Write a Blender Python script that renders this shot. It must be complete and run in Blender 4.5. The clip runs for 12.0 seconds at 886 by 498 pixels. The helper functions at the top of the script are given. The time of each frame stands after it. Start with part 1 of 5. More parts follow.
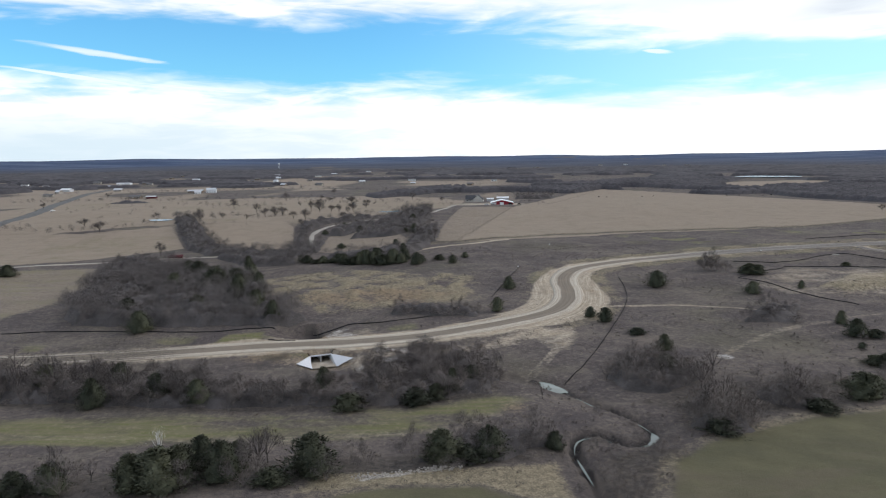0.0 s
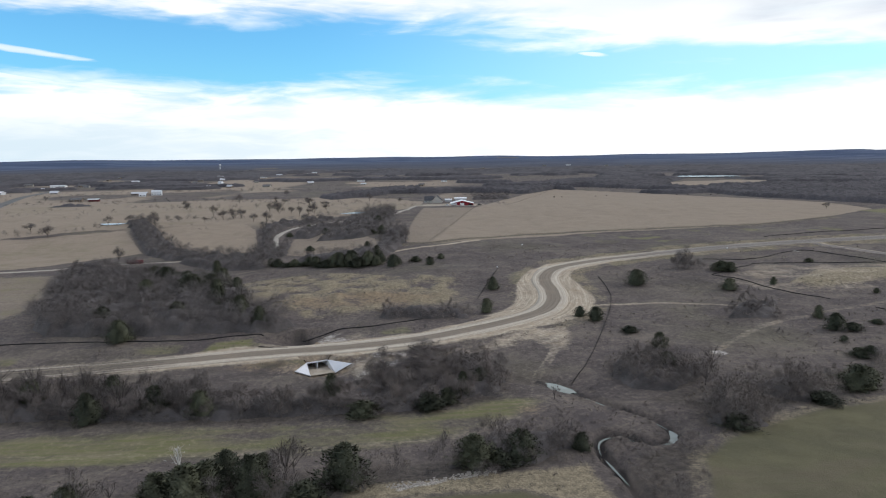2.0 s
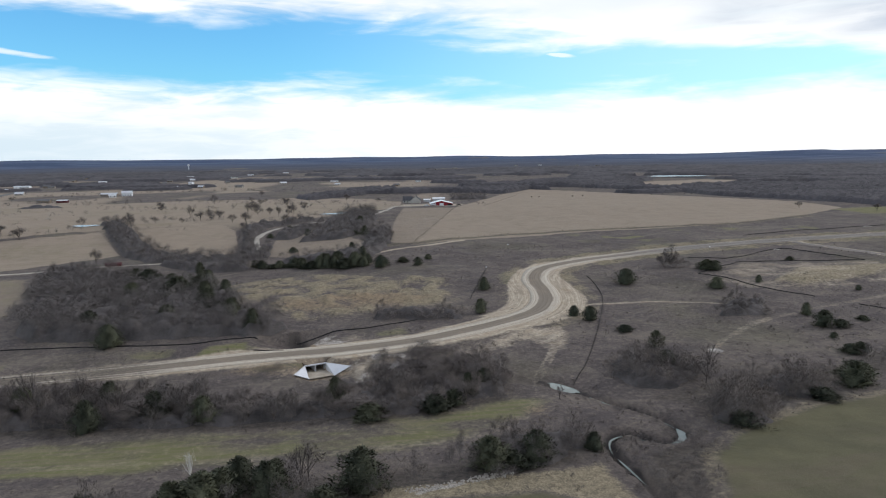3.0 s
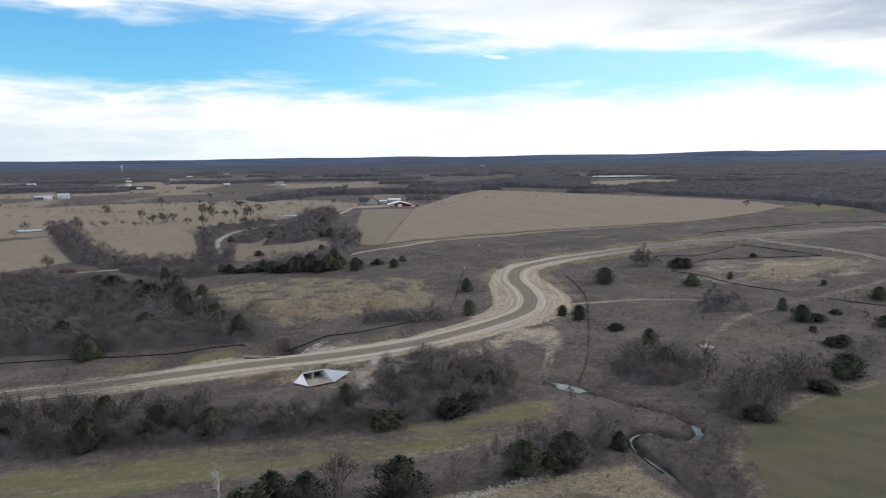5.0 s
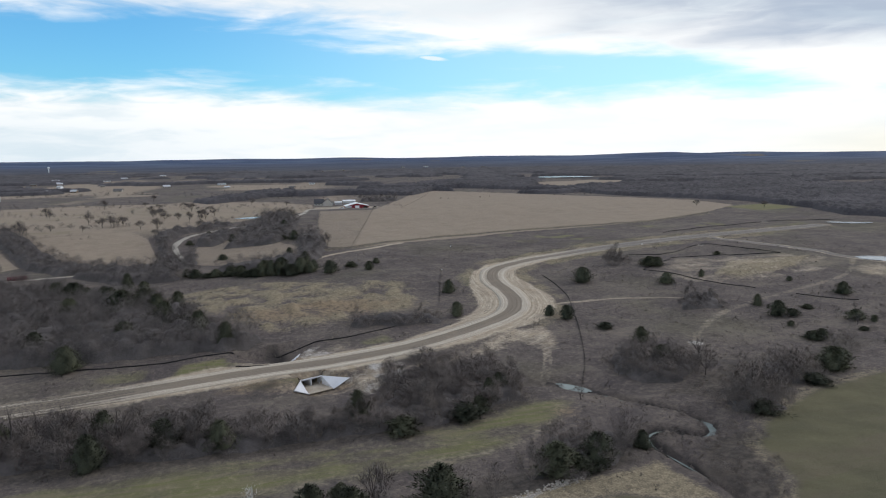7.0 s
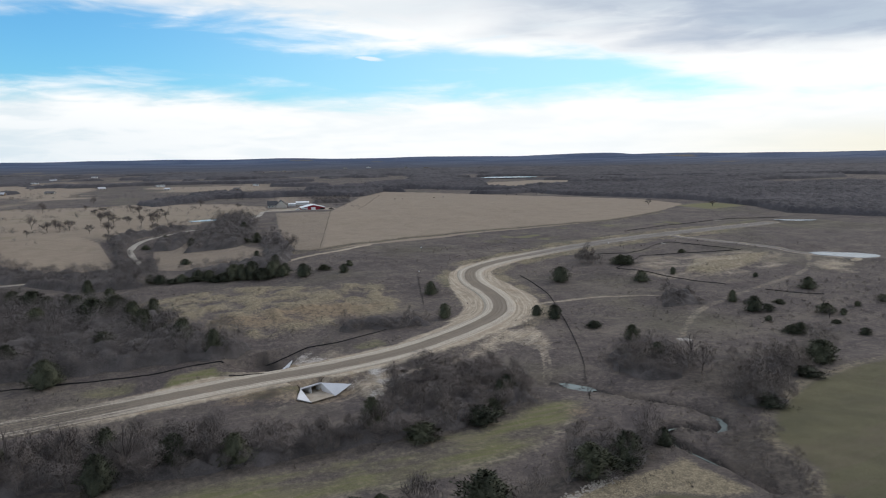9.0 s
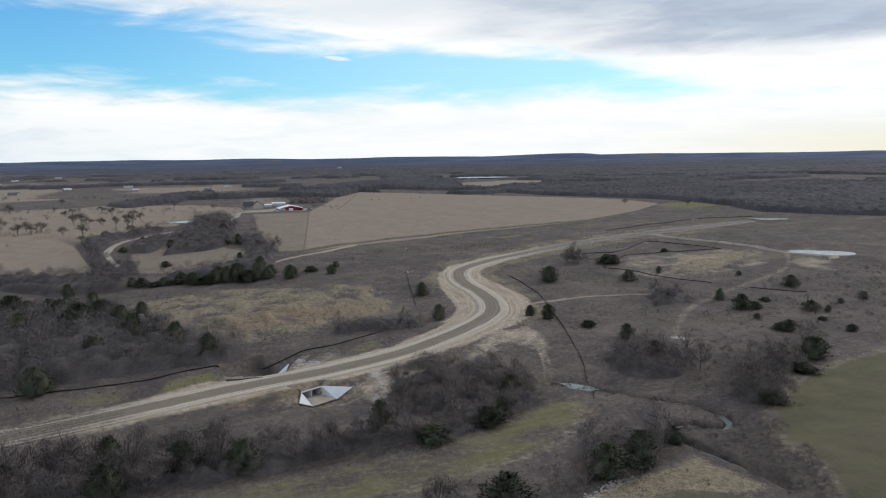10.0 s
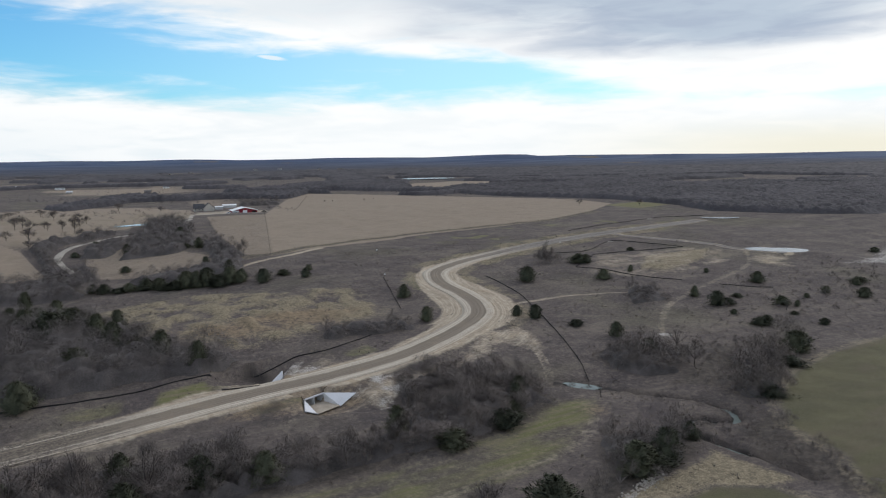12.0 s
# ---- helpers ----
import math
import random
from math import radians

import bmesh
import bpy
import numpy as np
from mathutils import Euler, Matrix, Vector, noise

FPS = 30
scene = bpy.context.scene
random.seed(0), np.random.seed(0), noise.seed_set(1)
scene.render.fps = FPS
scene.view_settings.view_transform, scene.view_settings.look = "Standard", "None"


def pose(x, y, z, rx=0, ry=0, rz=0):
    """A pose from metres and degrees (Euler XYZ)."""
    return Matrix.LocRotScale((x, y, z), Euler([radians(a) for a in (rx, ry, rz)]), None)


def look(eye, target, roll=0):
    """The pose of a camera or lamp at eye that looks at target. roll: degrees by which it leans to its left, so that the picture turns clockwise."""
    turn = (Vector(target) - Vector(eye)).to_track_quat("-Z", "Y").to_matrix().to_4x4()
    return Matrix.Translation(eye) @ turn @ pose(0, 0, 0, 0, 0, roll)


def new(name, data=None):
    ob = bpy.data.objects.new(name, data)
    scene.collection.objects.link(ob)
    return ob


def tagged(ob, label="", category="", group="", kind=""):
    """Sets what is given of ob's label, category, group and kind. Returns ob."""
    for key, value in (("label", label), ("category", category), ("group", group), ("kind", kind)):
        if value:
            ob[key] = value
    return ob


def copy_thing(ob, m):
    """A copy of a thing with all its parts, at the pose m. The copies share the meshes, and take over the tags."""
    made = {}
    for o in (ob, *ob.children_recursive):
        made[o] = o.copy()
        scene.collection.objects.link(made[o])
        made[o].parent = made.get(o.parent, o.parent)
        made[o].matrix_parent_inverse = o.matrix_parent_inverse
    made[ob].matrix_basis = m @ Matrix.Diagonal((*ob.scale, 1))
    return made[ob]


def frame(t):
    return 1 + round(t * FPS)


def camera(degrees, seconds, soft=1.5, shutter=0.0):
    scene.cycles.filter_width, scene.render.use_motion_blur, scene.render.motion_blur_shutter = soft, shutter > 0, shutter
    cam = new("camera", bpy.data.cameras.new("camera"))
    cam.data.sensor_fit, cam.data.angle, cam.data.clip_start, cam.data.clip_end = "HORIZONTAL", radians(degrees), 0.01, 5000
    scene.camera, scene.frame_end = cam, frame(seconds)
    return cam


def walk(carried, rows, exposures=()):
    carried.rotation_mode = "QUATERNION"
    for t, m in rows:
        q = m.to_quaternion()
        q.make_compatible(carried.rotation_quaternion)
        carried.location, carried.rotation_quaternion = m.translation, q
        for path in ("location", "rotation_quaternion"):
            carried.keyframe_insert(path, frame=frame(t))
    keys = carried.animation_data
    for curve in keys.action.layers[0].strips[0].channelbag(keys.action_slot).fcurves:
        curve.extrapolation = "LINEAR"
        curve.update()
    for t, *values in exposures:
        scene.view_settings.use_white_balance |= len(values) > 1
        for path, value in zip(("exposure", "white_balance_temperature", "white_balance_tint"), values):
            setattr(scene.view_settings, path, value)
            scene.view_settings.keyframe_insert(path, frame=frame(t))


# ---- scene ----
cam = camera(65.8, 12.0, 1.15)
METRES, EYE, TILT, LEAN, TURN = 130.0, 76.0, -7.75, 0.7, 0.0
ROWS = [
    (0.0, 0.0, 0.0, 0.0, 0.0, 0.0, -0.0),
    (0.5, -0.041, 0.0057, 0.0011, -1.2, 0.01, 0.18),
    (1.0, -0.0817, 0.0123, 0.0022, -2.42, 0.01, 0.38),
    (1.5, -0.1225, 0.02, 0.0034, -3.64, 0.03, 0.56),
    (2.0, -0.1626, 0.0285, 0.0045, -4.86, 0.03, 0.73),
    (2.5, -0.2029, 0.0377, 0.0058, -6.1, 0.01, 0.88),
    (3.0, -0.2433, 0.0479, 0.0071, -7.36, -0.0, 1.06),
    (5.0, -0.4037, 0.1015, 0.0138, -12.42, -0.06, 1.77),
    (5.5, -0.4426, 0.1168, 0.0157, -13.69, -0.09, 1.95),
    (6.0, -0.4811, 0.133, 0.0177, -14.96, -0.11, 2.1),
    (6.5, -0.5192, 0.1496, 0.0195, -16.24, -0.13, 2.28),
    (7.0, -0.5568, 0.1671, 0.0214, -17.51, -0.16, 2.44),
    (9.0, -0.7033, 0.2472, 0.0318, -22.63, -0.35, 3.14),
    (9.5, -0.7388, 0.2686, 0.0344, -23.91, -0.41, 3.3),
    (10.0, -0.7737, 0.291, 0.0373, -25.19, -0.47, 3.46),
    (10.5, -0.808, 0.314, 0.0402, -26.48, -0.52, 3.63),
    (11.0, -0.842, 0.3376, 0.043, -27.77, -0.58, 3.78),
    (11.5, -0.8754, 0.3617, 0.0458, -29.04, -0.65, 3.93),
    (12.0, -0.9081, 0.3865, 0.0485, -30.32, -0.72, 4.07),
]
walk(cam, [(t, pose(0, 0, EYE, TILT, LEAN, TURN) @ pose(METRES * x, METRES * y, METRES * z, 90 + pitch, roll, yaw)) for t, x, y, z, yaw, pitch, roll in ROWS], [(0.0, 0.06), (3.0, 0.02), (6.0, -0.07), (12.0, -0.16)])

# ---- light: veiled sun from the right, bright broken cloud ----
SUN_AZ, SUN_EL = 78.0, 30.0
sun_data = bpy.data.lights.new("sun", "SUN")
sun_data.energy, sun_data.angle, sun_data.color = 1.4, radians(14), (1.0, 0.97, 0.93)
sun = new("sun", sun_data)
sun.matrix_world = look((300, 0, 400), (300 - 100 * math.sin(radians(SUN_AZ)), -100 * math.cos(radians(SUN_AZ)), 400 - 100 * math.tan(radians(SUN_EL))))


class Nodes:
    """Short hand for wiring a node tree."""

    def __init__(self, tree):
        self.tree = tree
        tree.nodes.clear()

    def add(self, kind, inputs=()):
        node = self.tree.nodes.new(kind)
        for key, value in dict(inputs).items():
            self.put(node.inputs[key], value)
        return node

    def put(self, socket, value):
        if isinstance(value, bpy.types.NodeSocket):
            self.tree.links.new(value, socket)
        else:
            socket.default_value = value

    def math(self, op, a, b=0.0, c=0.0):
        node = self.add("ShaderNodeMath", {0: a, 1: b, 2: c})
        node.operation = op
        return node.outputs[0]

    def ramp(self, value, lo, hi, to_lo=0.0, to_hi=1.0):
        node = self.add("ShaderNodeMapRange", {0: value, 1: lo, 2: hi, 3: to_lo, 4: to_hi})
        node.interpolation_type = "SMOOTHSTEP"
        return node.outputs[0]

    def mix(self, f, a, b, blend="MIX"):
        node = self.add("ShaderNodeMix")
        node.data_type, node.blend_type = "RGBA", blend
        self.put(node.inputs[0], f)
        self.put(node.inputs[6], (*a, 1) if isinstance(a, tuple) else a)
        self.put(node.inputs[7], (*b, 1) if isinstance(b, tuple) else b)
        return node.outputs[2]

    def noise(self, vec, scale, detail=4.0, rough=0.55, distort=0.0):
        return self.add("ShaderNodeTexNoise", {"Vector": vec, "Scale": scale, "Detail": detail, "Roughness": rough, "Distortion": distort}).outputs[0]

    def stretch(self, vec, sx, sy, sz, rz=0.0):
        return self.add("ShaderNodeMapping", {"Vector": vec, "Scale": (sx, sy, sz), "Rotation": (0, 0, rz)}).outputs[0]


def make_sky():
    world = bpy.data.worlds.new("sky")
    scene.world = world
    world.use_nodes = True
    n = Nodes(world.node_tree)
    way = n.add("ShaderNodeTexCoord").outputs["Generated"]
    xyz = n.add("ShaderNodeSeparateXYZ", {0: way}).outputs
    az = n.math("MULTIPLY", n.math("ARCTAN2", xyz[0], xyz[1]), 57.2958)
    el = n.math("MULTIPLY", n.math("ARCSINE", xyz[2]), 57.2958)
    air = n.add("ShaderNodeTexSky")
    air.sky_type, air.sun_disc = "NISHITA", False
    air.sun_elevation, air.sun_rotation = radians(SUN_EL), radians(SUN_AZ)
    air.air_density, air.dust_density, air.ozone_density = 1.0, 0.6, 2.0
    blue = n.mix(1.0, air.outputs[0], (0.072, 0.146, 0.186), "MULTIPLY")
    blue = n.mix(n.ramp(az, -8.0, 34.0, 0.0, 0.55), blue, (0.66, 0.93, 1.0))
    # long streaky clouds, laid out by bearing and height above the horizon
    plane = n.add("ShaderNodeCombineXYZ", {0: n.math("MULTIPLY", az, 0.055), 1: n.math("MULTIPLY", el, 0.30), 2: 3.7}).outputs[0]
    tilted = n.stretch(plane, 1, 1, 1, radians(9))
    broad = n.math("SUBTRACT", n.noise(tilted, 1.5, 5.0, 0.52, 0.5), 0.5)
    fine = n.math("SUBTRACT", n.noise(tilted, 4.0, 5.0, 0.55, 0.6), 0.5)
    fray = n.math("MULTIPLY_ADD", broad, 6.5, n.math("MULTIPLY", fine, 2.2))
    # upper bank: its lower rim comes down towards the right
    rim = n.math("ADD", n.ramp(az, 0.0, 26.0, 10.6, 7.4), n.ramp(az, 36.0, 52.0, 0.0, -4.5))
    upper = n.ramp(n.math("ADD", n.math("SUBTRACT", el, rim), fray), -0.9, 1.9)
    # low bright bank over the horizon
    low_rim = n.ramp(az, -35.0, 30.0, 5.9, 5.2)
    lower = n.ramp(n.math("ADD", n.math("SUBTRACT", low_rim, el), n.math("MULTIPLY", fray, 0.75)), -0.7, 1.6)
    # two thin slips of cloud in the clear band
    slips = 0.0
    for a0, e0, wa, we in ((-26.6, 7.75, 5.6, 0.28), (17.0, 7.8, 1.5, 0.20), (-27.0, 5.9, 6.0, 0.2)):
        da = n.math("DIVIDE", n.math("SUBTRACT", az, a0), wa)
        de = n.math("DIVIDE", n.math("SUBTRACT", n.math("MULTIPLY_ADD", az, 0.11, el), e0 + 0.11 * a0), we)
        d = n.math("ADD", n.math("MULTIPLY", da, da), n.math("MULTIPLY", de, de))
        slip = n.ramp(n.math("MULTIPLY_ADD", fine, 2.2, d), 1.0, 0.25)
        slips = n.math("MAXIMUM", slips, slip)
    cover = n.math("MAXIMUM", n.math("MAXIMUM", upper, lower), n.math("MULTIPLY", slips, 0.72))
    # grey undersides, heavier to the right; the veil near the horizon is a little blue at the left
    mass = n.math("SUBTRACT", n.noise(tilted, 0.9, 2.0, 0.45, 0.3), 0.5)
    heavy = n.math("MULTIPLY", n.ramp(n.math("MULTIPLY_ADD", fine, 1.6, n.math("MULTIPLY_ADD", mass, 7.0, n.math("ADD", el, n.ramp(az, 24.0, 60.0, 0.0, 2.4)))), 9.4, 12.2), n.ramp(n.math("MULTIPLY_ADD", mass, 20.0, az), 14.0, 40.0, 0.2, 0.95))
    cloud = n.mix(heavy, (1.14, 1.15, 1.15), (0.46, 0.55, 0.69))
    veil = n.math("MULTIPLY", n.ramp(el, 5.2, 0.6), n.ramp(az, 16.0, -34.0, 0.12, 1.0))
    thin = n.math("MULTIPLY", n.ramp(n.math("MULTIPLY_ADD", fine, 0.6, broad), 0.12, -0.16), n.ramp(az, 30.0, -30.0, 0.25, 0.85))
    cloud = n.mix(thin, cloud, (0.78, 0.90, 0.97))
    cloud = n.mix(n.math("MULTIPLY", veil, 0.85), cloud, (0.68, 0.82, 0.92))
    warm = n.math("MULTIPLY", n.ramp(el, 3.2, 0.3), n.ramp(az, 34.0, 62.0))
    cloud = n.mix(n.math("MULTIPLY", warm, 0.7), cloud, (1.0, 0.94, 0.72))
    # high overhead the cloud is thick and grey
    cloud = n.mix(n.ramp(el, 16.0, 45.0), cloud, (0.66, 0.72, 0.86))
    colour = n.mix(cover, blue, cloud)
    back = n.add("ShaderNodeBackground", {0: colour, 1: 1.0})
    n.tree.links.new(back.outputs[0], n.add("ShaderNodeOutputWorld").inputs[0])


make_sky()

# ---- lie of the land ----
LAND_Y = [-4900, 120, 170, 205, 240, 290, 325, 345, 380, 440, 490, 600, 710, 960, 1150, 1500, 4900]
LAND_Z = [4, 3.5, 1.2, 0.2, 1, 4.5, 6.3, 8.5, 10.3, 13, 15, 17.8, 21.5, 18.5, 20, 14, 14]


def step(a, b, x):
    u = np.clip((x - a) / (b - a), 0, 1)
    return u * u * (3 - 2 * u)


def value_noise(x, y, seed):
    x, y = np.asarray(x, float), np.asarray(y, float)
    i, j = np.floor(x), np.floor(y)
    u, v = x - i, y - j
    u, v = u * u * (3 - 2 * u), v * v * (3 - 2 * v)

    def cell(a, b):
        s = np.sin(a * 127.1 + b * 311.7 + seed * 74.7) * 43758.5453
        return s - np.floor(s)

    return (cell(i, j) * (1 - u) + cell(i + 1, j) * u) * (1 - v) + (cell(i, j + 1) * (1 - u) + cell(i + 1, j + 1) * u) * v


def fractal(x, y, seed, octaves=4):
    total, amp = 0.0, 0.5
    for k in range(octaves):
        total = total + amp * value_noise(x * 2 ** k, y * 2 ** k, seed + k * 3.3)
        amp *= 0.5
    return total / (1 - 0.5 ** octaves)


def smooth_line(points, gap=3.0):
    """A curve through plan points (Catmull-Rom), about one point every gap metres."""
    p = np.array(points, float)
    p = np.vstack([2 * p[0] - p[1], p, 2 * p[-1] - p[-2]])
    out = []
    for a, b, c, d in zip(p[:-3], p[1:-2], p[2:-1], p[3:]):
        n = max(2, int(np.linalg.norm(c - b) / gap))
        for u in np.arange(n)[:, None] / n:
            out.append(0.5 * (2 * b + (c - a) * u + (2 * a - 5 * b + 4 * c - d) * u ** 2 + (3 * b - a - 3 * c + d) * u ** 3)[None])
    out.append(p[-2][None, None][0])
    return np.vstack([o.reshape(1, 2) for o in out])


def line_distance(x, y, line):
    """Distance from places to a line, and how far along it (in metres) the nearest point lies. Only searched within 60 m of the line's box."""
    x, y = np.asarray(x, float), np.asarray(y, float)
    best, along = np.full(x.shape, 1e4), np.zeros(x.shape)
    lo, hi = line.min(0) - 60, line.max(0) + 60
    m = (x > lo[0]) & (x < hi[0]) & (y > lo[1]) & (y < hi[1])
    if not m.any():
        return best, along
    px, py = x[m], y[m]
    b, s, run = np.full(px.shape, 1e4), np.zeros(px.shape), 0.0
    for (ax, ay), (bx, by) in zip(line[:-1], line[1:]):
        dx, dy = bx - ax, by - ay
        length = math.hypot(dx, dy)
        u = np.clip(((px - ax) * dx + (py - ay) * dy) / (length * length + 1e-9), 0, 1)
        d = np.hypot(px - ax - u * dx, py - ay - u * dy)
        near = d < b
        b[near], s[near] = d[near], run + u[near] * length
        run += length
    best[m], along[m] = b, s
    return best, along


def inside(x, y, polygon):
    """Signed distance to a polygon in plan, positive inside."""
    x, y = np.asarray(x, float), np.asarray(y, float)
    odd = np.zeros(x.shape, bool)
    pts = list(polygon)
    for (ax, ay), (bx, by) in zip(pts, pts[1:] + pts[:1]):
        if ay != by:
            odd ^= ((ay > y) != (by > y)) & (x < (bx - ax) * (y - ay) / (by - ay) + ax)
    d, _ = line_distance(x, y, np.array(pts + pts[:1], float))
    d = np.minimum(d, 60)
    return np.where(odd, d, -d)


ROAD = smooth_line([(-330, 243), (-240, 245), (-170, 247), (-132, 251), (-106, 255), (-86, 259), (-62, 262.5), (-35, 265), (-10, 269.5), (8, 276.5), (28, 288), (48, 303), (58, 320), (62, 338), (63, 355), (67, 372), (78, 390), (100, 404), (128, 416), (193, 438), (275, 456), (350, 466), (385, 471), (408, 476)])
BRANCH = smooth_line([(268, 452), (296, 404), (311, 361), (318, 330)])
SPUR = smooth_line([(38, 284), (44, 262), (38, 244), (29, 228), (25, 214), (23, 205), (14, 191), (-3, 181), (-25, 178), (-48, 176), (-80, 177), (-130, 180), (-190, 188)])
RIGHT_PATH = smooth_line([(100, 243), (114, 256), (140, 275), (169, 288), (202, 300), (262, 320), (305, 352)])
THIN_TRACK = smooth_line([(60, 312), (90, 313), (118, 310), (150, 300)])
FIELD_TRACK = smooth_line([(-24, 456), (-6, 468), (18, 480), (46, 494)])
DRIVE = smooth_line([(-101, 520), (-104, 539), (-110, 572), (-104, 596), (-88, 613), (-50, 640), (-15, 676), (2, 720), (15, 768), (40, 768), (80, 762)])
LANE = smooth_line([(-420, 452), (-300, 468), (-208, 493), (-177, 499), (-136, 506), (-104, 526)])
HIGHWAY = smooth_line([(-405, 600), (-427, 712), (-490, 860), (-552, 1022), (-610, 1200), (-700, 1500)], 10)
CREEK = smooth_line([(30, 226), (34, 222), (38, 217), (41, 211.5), (45.3, 204.7), (50, 198.5), (54, 192.5), (56.7, 186.5), (57.5, 181), (56, 176), (51.5, 171.5), (47.5, 171.5), (45.2, 175), (42.8, 178.7), (39.5, 179.5), (36, 177.5), (34, 173), (33.2, 167), (33.5, 161), (34, 154), (34.4, 147), (34, 138)], 1.5)
FEEDER = smooth_line([(-44, 247), (-38, 238), (-20, 232), (5, 230), (30, 226)], 2)
ABOVE = smooth_line([(-56, 276), (-64, 284), (-72, 300), (-90, 340), (-120, 400)], 3)
MID = np.array([-47.45, 253.1])
CU, CV = np.array([0.936, 0.353]), np.array([0.353, -0.936])
PONDS = {"stock_pond": (329, 345, 19.5, 12.5, -0.75), "far_pond": (442, 478, 15, 8, -0.5), "barn_pond": (-50, 690, 13, 8, 0.2), "meadow_pond": (-266, 641, 12, 7, 0.0), "lake": (775, 1650, 58, 60, 0.1), "creek_pool": (35.6, 220, 6.8, 2.3, -0.95)}


def base_land(x, y):
    b = sum(np.interp(y + d, LAND_Y, LAND_Z) for d in (-24, -12, 0, 12, 24)) / 5
    b = b - 11 * step(20, -150, x) * step(330, 420, y) * (1 - step(520, 640, y))
    r = np.hypot(x, y)
    far = step(1300, 4300, r)
    b = b + far * (34 + 26 * (fractal(x / 900, y / 900, 5.0, 3) - 0.5)) + 22 * step(4000, 4800, r) * (0.75 + 0.5 * fractal(x / 700, y / 700, 9.0, 2))
    bearing = np.degrees(np.arctan2(x, y))
    return b + 14 * step(27, 34, bearing) * (1 - step(35.6, 37.2, bearing)) * step(4200, 4700, r)


ROAD_Z = base_land(ROAD[:, 0], ROAD[:, 1])
ROAD_Z = ROAD_Z + 1.0 * np.exp(-((ROAD[:, 0] - 5) / 30) ** 2) * (ROAD[:, 1] < 320)
ROAD_Z = np.convolve(np.pad(ROAD_Z, 6, "edge"), np.ones(13) / 13, "valid") + 0.35
ROAD_RUN = np.concatenate([[0], np.cumsum(np.linalg.norm(np.diff(ROAD, axis=0), axis=1))])


def pond_level(px, py):
    """The brim of a pond; the pool in the creek lies down in its bed."""
    return float(base_land(np.array(px), np.array(py))) - (1.7 if 150 < py < 250 else 0.0)


def land(x, y, dug=True):
    """Height of the ground; dug: with the cutting at the culvert."""
    x, y = np.asarray(x, float), np.asarray(y, float)
    z = base_land(x, y)
    near = step(900, 500, np.hypot(x - 40, y - 280))
    z = z + near * ((fractal(x / 28, y / 28, 1.0, 3) - 0.5) * 1.6 + (fractal(x / 5, y / 5, 2.0, 3) - 0.5) * 0.45)
    rough = step(-6, 10, inside(x, y, [(-105, 400), (-65, 415), (14, 372), (20, 330), (-18, 308), (-55, 306), (-85, 342)]))
    z = z + rough * (2.6 * np.maximum(value_noise(x / 6.5, y / 9, 4.0) - 0.35, 0) + 0.9 * (value_noise(x / 3, y / 4, 8.0) - 0.5))
    rough = step(-5, 8, inside(x, y, [(188, 338), (221, 366), (286, 368), (252, 345), (199, 329)]))
    z = z + rough * (1.6 + 1.2 * value_noise(x / 12, y / 9, 3.0))
    d, along = line_distance(x, y, ROAD)
    level = np.interp(along, ROAD_RUN, ROAD_Z)
    z = z + (level - 0.30 - z) * step(17, 7.5, d)
    z = z + 0.5 * step(3.0, 0.0, np.abs(d - 10.5)) * step(0.45, 0.7, fractal(x / 9, y / 9, 6.0, 2)) * step(-60, 20, x)
    d, _ = line_distance(x, y, CREEK)
    z = z - 2.0 * step(1.5 + 1.9 * value_noise(x / 3, y / 3, 2.2), 0.6, d) - 1.1 * step(16, 3, d) + 0.9 * step(14, 3, d) * (fractal(x / 3.5, y / 3.5, 97.0, 3) - 0.5)
    d, _ = line_distance(x, y, FEEDER)
    z = z - 1.6 * step(6, 1, d)
    d, _ = line_distance(x, y, ABOVE)
    z = z - 1.2 * step(7, 1, d)
    for px, py, rx, ry, turn in PONDS.values():
        c, s = math.cos(turn), math.sin(turn)
        u, v = (x - px) * c + (y - py) * s, -(x - px) * s + (y - py) * c
        e = np.hypot(u / rx, v / ry)
        at = pond_level(px, py)
        z = z + (at - z) * step(2.3, 1.35, e) - 1.1 * step(1.2, 0.7, e) + 0.18 * step(0.35, 0.0, np.abs(e - 1.5))
    u, v = (x - MID[0]) * CU[0] + (y - MID[1]) * CU[1], (x - MID[0]) * CV[0] + (y - MID[1]) * CV[1]
    mirrored = np.maximum(v, -21.0 - v)
    rise = np.maximum(np.abs(u) - 4.6, 0) / np.where(mirrored < 0, 0.08, 0.75 * np.clip(mirrored, 0.1, 9) + 0.2)
    pit = -2.0 + 2.9 * rise + 0.22 * np.maximum(mirrored - 9, 0)
    return np.where((mirrored < 17) & (mirrored > -10.6), np.minimum(z, pit), z) if dug else z


def ground_z(x, y):
    return float(land(np.array([x]), np.array([y]))[0])


# ---- materials ----
def surface(name, dark, light, scale=1.0, rough=0.9, bump=0.3, metal=0.0, per_object=0.0, per_island=0.0, fine=6.0):
    """A weathered surface: two colours mixed by a broad and a fine noise, with relief at the fine scale."""
    m = bpy.data.materials.new(name)
    m.use_nodes = True
    n = Nodes(m.node_tree)
    at = n.add("ShaderNodeTexCoord").outputs["Object"]
    broad, grain = n.noise(at, 0.35 * scale, 5.0), n.noise(at, fine * scale, 4.0, 0.65)
    f = n.math("MULTIPLY_ADD", grain, 0.6, n.math("MULTIPLY", broad, 0.7))
    colour = n.mix(n.ramp(f, 0.40, 0.92), dark, light)
    if per_object:
        spread = n.add("ShaderNodeObjectInfo").outputs["Random"]
